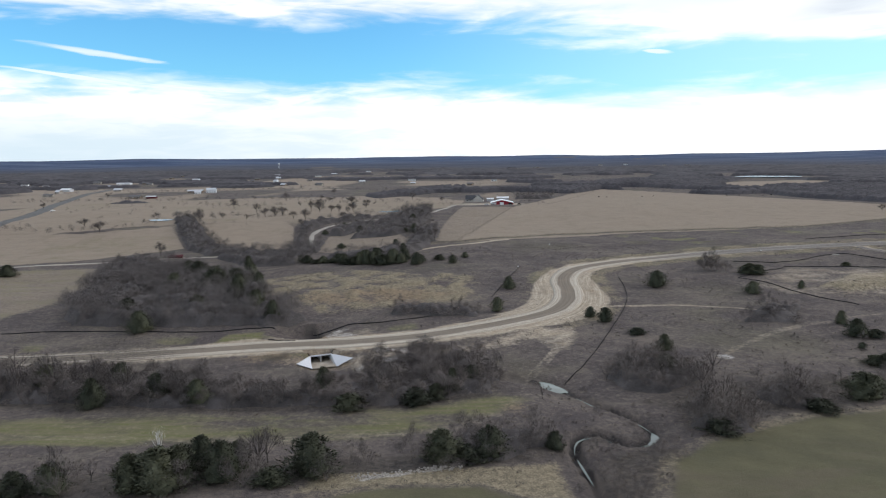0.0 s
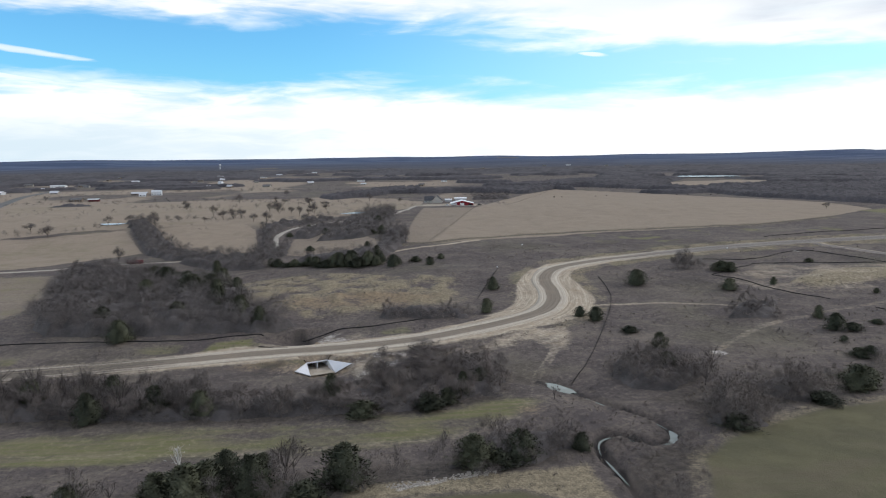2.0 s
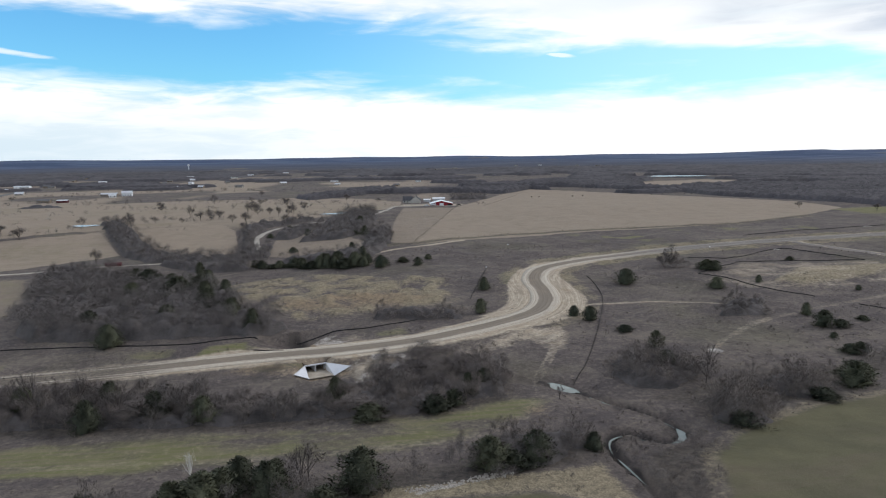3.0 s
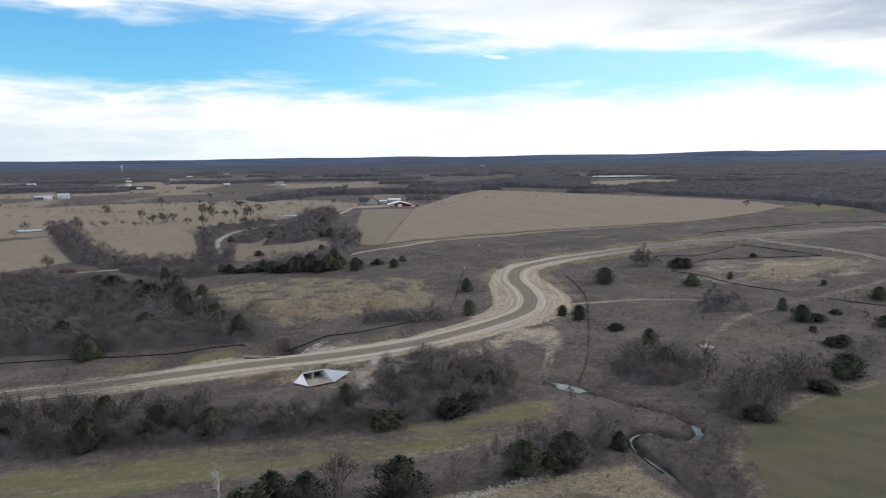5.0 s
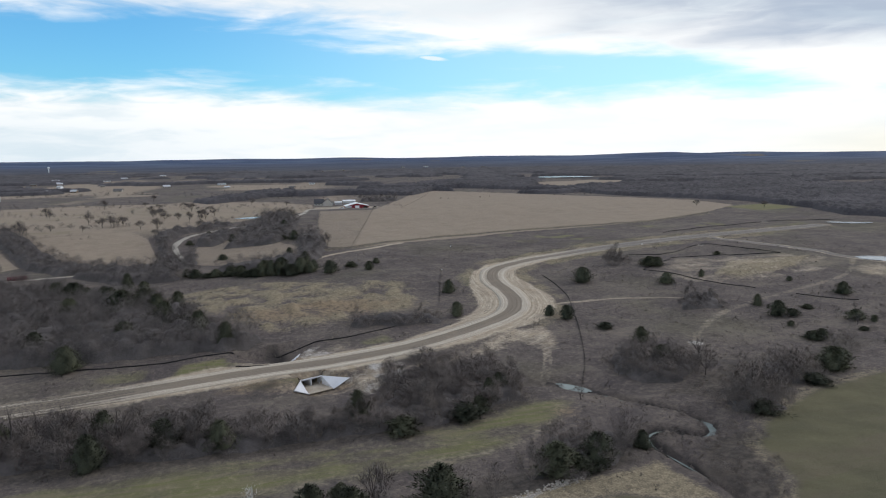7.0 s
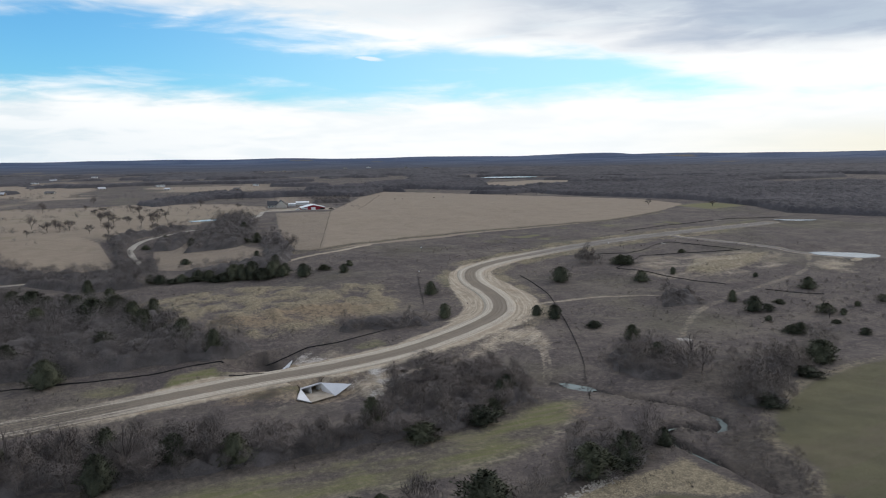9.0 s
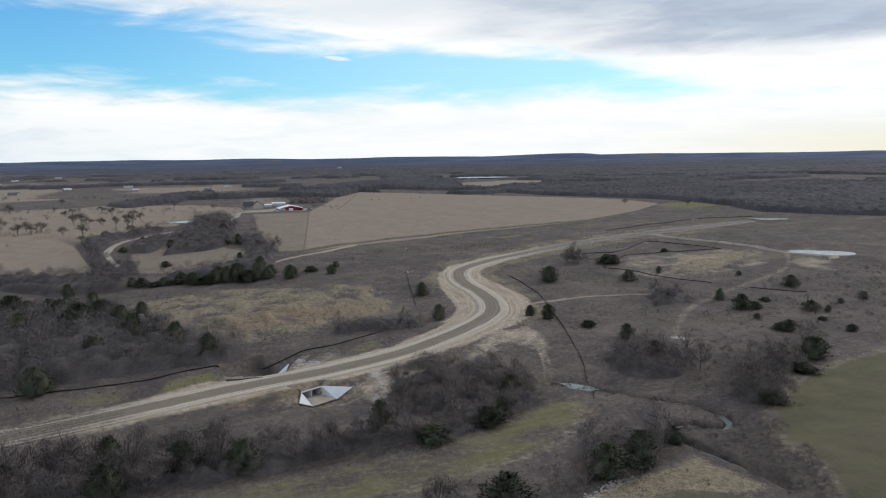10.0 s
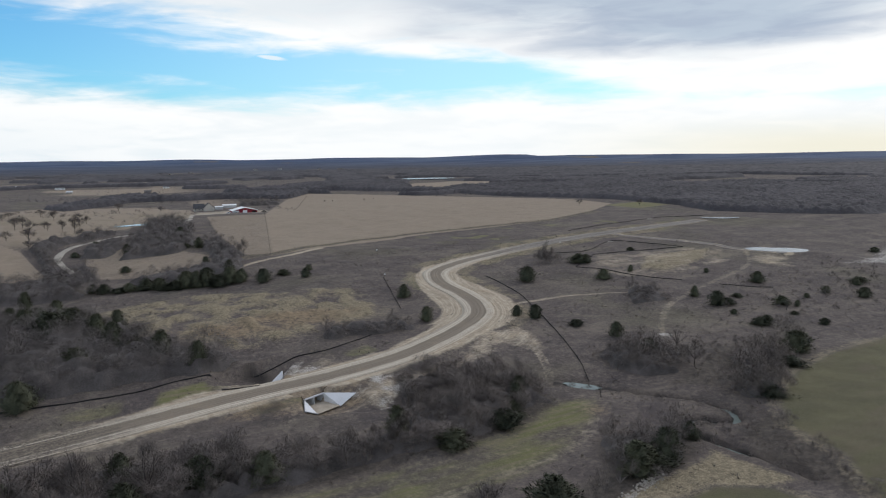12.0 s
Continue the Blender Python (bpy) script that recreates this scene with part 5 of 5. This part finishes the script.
BY_LANE = [(x, y) for x, y in scatter(WOODS["lane_trees"], 5.5, 60) + scatter([(-125, 589), (-121, 547), (-118, 494), (-114, 453), (-96, 446), (-93, 489), (-99, 530), (-112, 581)], 4.6, 61) if min(line_distance(np.array([x]), np.array([y]), q)[0][0] for q in (DRIVE, LANE)) > 4.0]
woodland("lane_trees", BY_LANE, "leafless trees beside a gravel farm drive", (5, 9.5), 400, 0.05, 12)


def wood_canopy():
    """The far woods as one mass of joined crowns, roughened by twigs that stand out of it."""
    rs, bs = 470 * 1.0042 ** np.arange(410), np.radians(np.arange(-38, 66, 0.17))
    gr, gb = np.meshgrid(rs, bs, indexing="ij")
    x, y = (gr * np.sin(gb)).ravel(), (gr * np.cos(gb)).ravel()
    mask = far_wood_mask(x, y)
    mask[np.hypot(x - PONDS["lake"][0] + 12, y - PONDS["lake"][1] + 45) < 145] = 0
    tall = 5.0 + 5.0 * fractal(x / 90, y / 90, 83.0, 3)
    z = base_land(x, y) + step(0.25, 0.6, mask) * tall * (0.35 + 0.75 * crown_height(x, y)) - 1.5 * (mask < 0.25)
    z = z + (mask > 0.3) * 0.9 * (fractal(x / 2.2, y / 2.2, 85.0, 2) - 0.5)
    nr, nb = len(rs), len(bs)
    idx = np.arange(nr * nb).reshape(nr, nb)
    quads = np.stack([idx[:-1, :-1], idx[:-1, 1:], idx[1:, 1:], idx[1:, :-1]], -1).reshape(-1, 4)
    quads = quads[(mask[quads] > 0.25).any(1)]
    used, faces = np.unique(quads, return_inverse=True)
    verts = np.stack([x, y, z], 1)[used]
    me = bpy.data.meshes.new("wood_canopy")
    me.from_pydata(verts.tolist(), [], faces.reshape(-1, 4).tolist())
    me.shade_smooth()
    me.materials.append(CANOPY)
    tagged(new("wood_canopy", me), "distant leafless woods with close grey-brown crowns", "woodland", kind="stuff")
    rng = random.Random(17)
    rows = [i for i in np.nonzero((mask > 0.3) & (np.hypot(x, y) < 1500))[0]]
    shape = ([], [], [])
    for i in rng.sample(rows, min(36000, len(rows))):
        out = Vector((rng.gauss(0, 0.5), rng.gauss(0, 0.5) - 0.4, 1)).normalized()
        size = 0.6 + 0.0007 * math.hypot(x[i], y[i])
        add_blade(shape, (x[i], y[i], z[i] - 0.3), out + Vector((rng.gauss(0, 0.4), rng.gauss(0, 0.4), 0.4)), size * rng.uniform(0.8, 2.0), 0.11 * size, rng, out)
    twigs = part("wood_twigs", shape, TWIG_FAR)
    tagged(twigs, "bare twigs standing out of the far woods", "woodland", kind="stuff")


wood_canopy()
HEDGES = ([(-420, 600), (-333, 590), (-271, 604), (-240, 640), (-150, 640)], [(-560, 900), (-300, 930), (-120, 860)], [(-30, 1000), (90, 960), (200, 1010)], [(-520, 1080), (-300, 1200), (-60, 1100)], [(300, 1080), (400, 970), (470, 760), (640, 640)], [(-250, 760), (-110, 780), (0, 850)], [(84, 748), (100, 744), (114, 740)])
rows = []
for points in HEDGES:
    line = smooth_line(points, 6.0)
    rows += [(x + grow.gauss(0, 3), y + grow.gauss(0, 3)) for x, y in line if grow.random() < 0.8]
woodland("hedgerow_trees", rows, "leafless hedgerow trees between the fields", (4, 9), 240, 0.07, 8, TWIG_FAR, 8)
plain = []
while len(plain) < 850:
    r, b = 620 * (2100 / 620) ** grow.random(), radians(grow.uniform(-37, 14))
    x, y = r * math.sin(b), r * math.cos(b)
    if fractal(np.array(x / 130), np.array(y / 130), 71.0, 3) > 0.5 - 0.1 * (r > 1200) and inside(np.array([x]), np.array([y]), TAN_FIELDS[0])[0] < 5 and inside(np.array([x]), np.array([y]), TAN_FIELDS[1])[0] < 3 and inside(np.array([x]), np.array([y]), TAN_FIELDS[2])[0] < 3:
        plain.append((x, y))
woodland("plain_trees", plain, "scattered leafless trees and brush on the plain", (2.5, 7.0), 120, 0.085, 9, TWIG_FAR, 7)


# ---- weeds and saplings in the scrub ----
def scrub_stuff():
    rng = random.Random(77)
    p = np.array([(rng.uniform(-190, 340), rng.uniform(135, 470)) for _ in range(14000)])
    x, y = p[:, 0], p[:, 1]
    d, _ = line_distance(x, y, ROAD)
    keep = (d > 11) & (fractal(x / 30, y / 30, 61.0, 3) > 0.42)
    for line in (SPUR, RIGHT_PATH, THIN_TRACK, BRANCH, FIELD_TRACK):
        d, _ = line_distance(x, y, line)
        keep &= d > 4
    for q in OLIVE_FIELDS + TAN_FIELDS[:2]:
        keep &= inside(x, y, q) < -1
    keep &= inside(x, y, [(-260, 172), (-44, 172), (14, 190), (25, 203), (21, 214), (4, 205), (-35, 194), (-132, 196), (-260, 204)]) < 0
    u, v = (x - MID[0]) * CU[0] + (y - MID[1]) * CU[1], (x - MID[0]) * CV[0] + (y - MID[1]) * CV[1]
    keep &= ~((np.abs(u) < 14) & (v > -26) & (v < 12))
    for px, py, rx, ry, turn in PONDS.values():
        keep &= np.hypot(x - px, y - py) > 1.5 * rx
    p = p[keep]
    z = land(p[:, 0], p[:, 1])
    verts, faces = [], []
    for (x, y), h in zip(p, z):
        tall = 0.3 + 1.1 * rng.random() ** 3
        for _ in range(9):
            k = len(verts)
            root = Vector((x + rng.gauss(0, 0.35), y + rng.gauss(0, 0.35), h - 0.05))
            verts.extend(blade(root, (rng.gauss(0, 0.5), rng.gauss(0, 0.5), 1), tall * rng.uniform(0.6, 1.2), 0.05 + 0.04 * rng.random(), rng))
            faces.append((k, k + 1, k + 2))
    me = mesh_of("dry_weeds", verts, faces, WEED)
    tagged(new("dry_weeds", me), "dry grey-brown weeds and grass tufts", "weeds", kind="stuff")


scrub_stuff()


# ---- wire fence along the field ----
def field_fence(line):
    top = tagged(new("field_fence"), "weathered wire fence on wooden posts between dry fields", "fence")
    post = mesh_of("post", *tube((0, 0, -0.3), (0, 0, 1.35), 0.09, 0.08, 6), POST)
    z = land(line[:, 0], line[:, 1])
    for (x, y), h in zip(line, z):
        ob = new("post", post)
        ob.parent, ob.location = top, (x, y, h)
    for up in (0.45, 0.8, 1.15):
        part("wire", joined(*[tube((*a, ha + up), (*b, hb + up), 0.012, 0.012, 3) for a, ha, b, hb in zip(line[:-1], z[:-1], line[1:], z[1:])]), POST, top)


field_fence(FIELD_RIM)
field_fence(FIELD_FENCE)
field_fence(YARD_FENCE)


# ---- farm and village buildings ----
def gable(name, x, y, turn, long, deep, eaves, ridge, wall, roof, label, category="house", windows=0, door=None, overhang=0.5):
    """A gabled building: four walls, two roof slopes with thickness, windows and a door set in."""
    top = tagged(new(name), label, category)
    top.matrix_basis = pose(x, y, ground_z(x, y) - 0.1, 0, 0, turn)
    a, d = long / 2, deep / 2
    for s, nm in ((-1, "front_wall"), (1, "rear_wall")):
        part("wall", box(-a, min(s * d, s * (d - 0.25)), -1.0, a, max(s * d, s * (d - 0.25)), eaves), wall, top)
    for s in (-1, 1):
        x0, x1 = (s * a - 0.25, s * a) if s > 0 else (-a, -a + 0.25)
        pts = [(-d, -1.0), (d, -1.0), (d, eaves), (0, ridge), (-d, eaves)]
        v = [(x0, p, q) for p, q in pts] + [(x1, p, q) for p, q in pts]
        part("gable_wall", (v, [(4, 3, 2, 1, 0), (5, 6, 7, 8, 9)] + [(i, (i + 1) % 5, (i + 1) % 5 + 5, i + 5) for i in range(5)]), wall, top)
    rise = (ridge - eaves) / d
    for s in (-1, 1):
        lip = (s * (d + overhang), eaves - rise * overhang + 0.12)
        v = [(-a - overhang, 0, ridge + 0.12), (a + overhang, 0, ridge + 0.12), (a + overhang, *lip), (-a - overhang, *lip)]
        part("roof_slope", slab(v if s < 0 else v[::-1], 0.18), roof, top)
    for k in range(windows):
        u = -a + long * (k + 0.5) / windows
        pane = part("window", box(u - 0.6, -d - 0.05, 0.9, u + 0.6, -d + 0.02, 2.2), DARK_GLASS, top)
        if windows > 2:
            part("window_frame", joined(box(u - 0.72, -d - 0.08, 0.78, u + 0.72, -d + 0.02, 0.9), box(u - 0.72, -d - 0.08, 2.2, u + 0.72, -d + 0.02, 2.32), box(u - 0.72, -d - 0.08, 0.9, u - 0.6, -d + 0.02, 2.2), box(u + 0.6, -d - 0.08, 0.9, u + 0.72, -d + 0.02, 2.2)), WHITE_METAL, pane, "white window frame")
    if door:
        part("door", box(-door[0] / 2, -d - 0.08, 0, door[0] / 2, -d + 0.02, door[1]), WHITE_METAL, top, "white sliding door")
    return top


def red_barn():
    """Wide low-pitched barn, its gable with a white door turned to the fields, black panels beside it for shaded bays.
    """
    x, y = 66, 776
    top = tagged(new("barn"), "wide red metal barn with a white roof and a white door", "barn")
    top.matrix_basis = pose(x, y, ground_z(x, y) - 0.2, 0, 0, -4)
    pts = [(-12.5, -1), (12.5, -1), (12.5, 3.0), (0, 5.9), (-12.5, 3.0)]
    for y0 in (-9.0, 8.8):
        v = [(p, y0, q) for p, q in pts] + [(p, y0 + 0.2, q) for p, q in pts]
        part("gable_wall", (v, [(0, 1, 2, 3, 4), (9, 8, 7, 6, 5)] + [(i, i + 5, (i + 1) % 5 + 5, (i + 1) % 5) for i in range(5)]), RED_METAL, top)
    for s in (-1, 1):
        part("wall", box(min(s * 12.5, s * 12.3), -8.8, -1, max(s * 12.5, s * 12.3), 8.8, 3.0), RED_METAL, top)
        slope = [(0, -9.8, 6.15), (0, 9.8, 6.15), (s * 13.2, 9.8, 3.05), (s * 13.2, -9.8, 3.05)]
        part("roof_slope", slab(slope if s < 0 else slope[::-1], 0.22), WHITE_METAL, top, "white metal roof")
        # thin black panel on the closed wall, in place of a bay's inner shade
        part("bay_shade_panel", box(min(s * 7.0, s * 11.6), -9.06, 0, max(s * 7.0, s * 11.6), -8.98, 2.6), RUBBER, top, "flat black panel for the shade in an open bay")
        for u in (6.9, 11.7):
            part("post", box(s * u - 0.14, -9.12, -1, s * u + 0.14, -9.0, 2.9), RED_METAL, top)
        part("door_trim", box(s * 2.1 - 0.12, -9.16, 0, s * 2.1 + 0.12, -9.0, 3.6), WHITE_METAL, top)
    part("door", box(-1.95, -9.12, 0, 1.95, -9.0, 3.4), WHITE_METAL, top, "white sliding door")
    return top


red_barn()
gable("farmhouse", 42, 830, 82, 13, 12, 3.2, 8.6, LIGHT_STONE, DARK_ROOF, "large stone farmhouse with steep grey shingle roof", windows=4, door=(1.2, 2.2))
gable("farmhouse_wing", 33, 836, -8, 11, 10, 3.0, 7.6, LIGHT_STONE, DARK_ROOF, "steep-roofed grey wing beside the farmhouse", windows=3)
gable("metal_shed", 76, 880, -5, 15, 9, 2.8, 3.9, PALE_ROOF, WHITE_METAL, "long white metal shed behind the farmhouse", "shed")
gable("metal_shed", 58, 852, -5, 8, 6, 2.6, 3.4, PALE_ROOF, WHITE_METAL, "small white metal shed in the farmyard", "shed")
gable("white_house", -385, 1140, 10, 15, 10, 5.5, 8.0, WHITE_METAL, PALE_ROOF, "tall white farm building on the plain", windows=4)
gable("long_house", -415, 1150, 4, 24, 10, 3.0, 5.0, BROWN_WALL, PALE_ROOF, "long low house with a pale roof", windows=5)
gable("red_shed", -197, 497, 12, 10, 4, 1.2, 2.2, MAROON, MAROON, "low dark red shed beside the farm lane", "shed", overhang=0.2)

gable("roadside_house", -455, 1013, 5, 16, 10, 3.0, 5.2, BROWN_WALL, GREY_ROOF, "low roadside house with a grey roof", windows=4)
gable("roadside_shed", -430, 1010, 5, 14, 8, 2.8, 4.0, MAROON, PALE_ROOF, "low dark shed with a pale roof by the highway", "shed")
gable("roadside_shed", -702, 1280, -10, 20, 12, 4.0, 6.0, PALE_ROOF, WHITE_METAL, "white metal shed by the highway", "shed")
gable("long_barn", -160, 1795, 8, 44, 12, 3.6, 5.2, BROWN_WALL, WHITE_METAL, "long low barn with a white roof on the plain", "barn", windows=5)
gable("long_barn", 175, 2290, -6, 40, 12, 3.4, 5.0, BROWN_WALL, GREY_ROOF, "long dark barn far off on the plain", "barn", windows=5)
gable("ranch_house", 60, 2050, 5, 24, 11, 3.2, 5.6, STONE_WALL, DARK_ROOF, "ranch house with a dark roof on the plain", windows=4)

rng = random.Random(23)
VILLAGE = [(-1000, 1600, 14), (-700, 1750, 14), (-420, 1600, 8), (-700, 1250, 5), (-60, 1560, 4), (-880, 2300, 14), (-300, 2400, 8), (420, 2600, 5), (900, 2700, 5), (-1150, 2000, 12), (-560, 2050, 10)]
for cx, cy, count in VILLAGE:
    for _ in range(count):
        x, y = cx + rng.gauss(0, 130), cy + rng.gauss(0, 110)
        long = rng.uniform(9, 19)
        gable("village_house", x, y, rng.uniform(-30, 30), long, rng.uniform(7, 10), rng.uniform(2.6, 3.4), rng.uniform(4.5, 6), rng.choice((STONE_WALL, BROWN_WALL, BROWN_WALL, WHITE_METAL)), rng.choice((GREY_ROOF, GREY_ROOF, PALE_ROOF)), "distant village house with a gabled roof", windows=2)

def water_tower(x, y):
    top = tagged(new("water_tower"), "white water tower far off over the village", "water tower")
    top.matrix_basis = pose(x, y, ground_z(x, y)) @ Matrix.Diagonal((0.6, 0.6, 0.55, 1))
    part("stem", tube((0, 0, -1), (0, 0, 26), 2.2, 1.8, 12), WHITE_METAL, top)
    v, f, n = [], [], 16
    for h, r in ((24, 1.8), (27, 5.0), (30, 7.2), (33, 7.2), (36, 5.2), (37.5, 0.3)):
        v += [(r * math.cos(2 * math.pi * i / n), r * math.sin(2 * math.pi * i / n), h) for i in range(n)]
    for j in range(5):
        f += [(j * n + i, j * n + (i + 1) % n, (j + 1) * n + (i + 1) % n, (j + 1) * n + i) for i in range(n)]
    part("tank", (v, f), WHITE_METAL, top, smooth=True)


water_tower(-690, 2900)


# ---- cattle, stones and stakes ----
def cow(x, y, turn):
    """A grazing cow far across the field, a few plain forms."""
    body = joined(tube((-0.9, 0, 0.95), (0.8, 0, 1.0), 0.34, 0.36, 8), tube((0.8, 0, 1.0), (1.25, 0, 0.55), 0.2, 0.13, 6), tube((1.25, 0, 0.55), (1.5, 0, 0.25), 0.14, 0.10, 6), *[tube((u, v, 0.9), (u, v, 0), 0.09, 0.06, 5) for u in (-0.7, 0.65) for v in (-0.2, 0.2)])
    ob = part("cow", body, HIDE)
    ob.matrix_basis = pose(x, y, ground_z(x, y), 0, 0, turn)
    return tagged(ob, "black cow grazing in the dry field", "cow", "cattle in the field")


for x, y in ((205, 905), (214, 900), (262, 905), (280, 915), (388, 940), (372, 900), (390, 905), (415, 890), (430, 900)):
    cow(x, y, grow.uniform(0, 360))


def riprap():
    stones = [mesh_of("stone", *rough_stone(k), STONE_WALL) for k in range(5)]
    top = tagged(new("riprap"), "line of pale limestone rubble across the grass", "rubble")
    for k in range(150):
        u = grow.random()
        x, y = -22 + 25 * u + grow.gauss(0, 0.8), 150.3 + 6.2 * u + grow.gauss(0, 0.9)
        ob = new("stone", stones[k % 5])
        ob.parent = top
        s = grow.uniform(0.35, 0.85)
        ob.matrix_basis = pose(x, y, ground_z(x, y) + 0.02, grow.uniform(-15, 15), grow.uniform(-15, 15), grow.uniform(0, 360)) @ Matrix.Diagonal((s, s, s, 1))


def rough_stone(seed):
    r = random.Random(seed)
    v = [(r.uniform(0.35, 0.55) * math.cos(a) * k, r.uniform(0.3, 0.5) * math.sin(a) * k, z) for z, k in ((-0.15, 1.0), (0.18, 0.95), (0.32, 0.55)) for a in [2 * math.pi * i / 6 for i in range(6)]]
    f = [(j * 6 + i, j * 6 + (i + 1) % 6, j * 6 + 6 + (i + 1) % 6, j * 6 + 6 + i) for j in range(2) for i in range(6)]
    return v, f + [(12, 13, 14, 15, 16, 17)]


riprap()


# ---- small things of the building site and farmyard ----
def marker_post(x, y, tall=2.4):
    top = tagged(new("marker_post"), "thin site marker post with a white cap", "post", "site marker posts")
    top.matrix_basis = pose(x, y, ground_z(x, y))
    part("stake", box(-0.05, -0.05, -0.3, 0.05, 0.05, tall), POST, top)
    part("cap", joined(box(-0.35, -0.08, tall - 0.45, 0.35, 0.08, tall), box(-0.2, -0.1, tall, 0.2, 0.1, tall + 0.12)), WHITE_METAL, top, "white sign cap")


for x, y in ((42, 386), (71, 458), (198, 424)):
    marker_post(x, y)


def rock_check(x, y, count=14):
    """A small heap of pale rock across a ditch."""
    r = random.Random(int(x))
    top = tagged(new("rock_check"), "small heap of pale ditch-check rock", "rock heap", "ditch checks")
    for k in range(count):
        ob = new("stone", mesh_of("stone", *rough_stone(k + int(x)), STONE_WALL))
        ob.parent = top
        px, py = x + r.gauss(0, 1.3), y + r.gauss(0, 0.6)
        ob.matrix_basis = pose(px, py, ground_z(px, py) + 0.05, 0, 0, r.uniform(0, 360)) @ Matrix.Diagonal((1.1, 1.1, 0.9, 1))


for x, y in ((378, 507), (243, 420), (-66, 276), (102, 243)):
    rock_check(x, y)


def pickup(x, y, turn, paint, label):
    """A parked pickup: body with bed, cab, glass, wheels with rims."""
    top = tagged(new("pickup_truck"), label, "truck", "vehicles in the farmyard")
    top.matrix_basis = pose(x, y, ground_z(x, y), 0, 0, turn)
    side = [(-2.7, 0.45), (2.7, 0.45), (2.75, 0.95), (1.3, 1.08), (0.9, 1.08), (0.85, 1.02), (-2.7, 1.02)]
    verts = [(u, s, h) for s in (-0.92, 0.92) for u, h in side]
    k = len(side)
    part("body", (verts, [tuple(range(k)), tuple(range(2 * k - 1, k - 1, -1))] + [(i + k, (i + 1) % k + k, (i + 1) % k, i) for i in range(k)]), paint, top)
    cab = [(-0.9, 1.0), (1.25, 1.0), (0.55, 1.72), (-0.8, 1.76)]
    verts = [(u, s, h) for s in (-0.8, 0.8) for u, h in cab]
    part("cab", (verts, [(0, 1, 2, 3), (7, 6, 5, 4)] + [(i + 4, (i + 1) % 4 + 4, (i + 1) % 4, i) for i in range(4)]), paint, top)
    part("side_window", box(-0.65, -0.84, 1.12, 0.55, 0.84, 1.58), DARK_GLASS, top)
    part("windscreen", slab([(1.18, -0.7, 1.1), (1.18, 0.7, 1.1), (0.62, 0.7, 1.66), (0.62, -0.7, 1.66)], 0.04), DARK_GLASS, top)
    for u in (-1.75, 1.75):
        for s in (-1, 1):
            wheel = part("tyre", tube((u, s * 0.70, 0.38), (u, s * 0.96, 0.38), 0.38, 0.38, 14), RUBBER, top)
            part("rim", tube((u, s * 0.90, 0.38), (u, s * 0.98, 0.38), 0.22, 0.20, 10), PALE_ROOF, wheel, "grey wheel rim")


pickup(84, 763, 8, RUBBER, "dark pickup truck parked before the red barn")
pickup(48, 764, -12, PALE_ROOF, "silver pickup truck parked in the farmyard")
pickup(-428, 748, 70, WHITE_METAL, "white pickup truck standing on the highway")


def stock_trailer(x, y, turn):
    top = tagged(new("stock_trailer"), "pale metal stock trailer standing in the farmyard", "trailer")
    top.matrix_basis = pose(x, y, ground_z(x, y), 0, 0, turn)
    part("box", box(-3.2, -1.0, 0.6, 3.2, 1.0, 2.4), PALE_ROOF, top)
    part("tongue", tube((3.2, 0, 0.6), (4.6, 0, 0.5), 0.08, 0.06, 6), POST, top)
    for s in (-1, 1):
        for u in (-0.5, 0.5):
            part("tyre", tube((u, s * 0.98, 0.38), (u, s * 1.2, 0.38), 0.38, 0.38, 12), RUBBER, top)


stock_trailer(56, 768, 5)
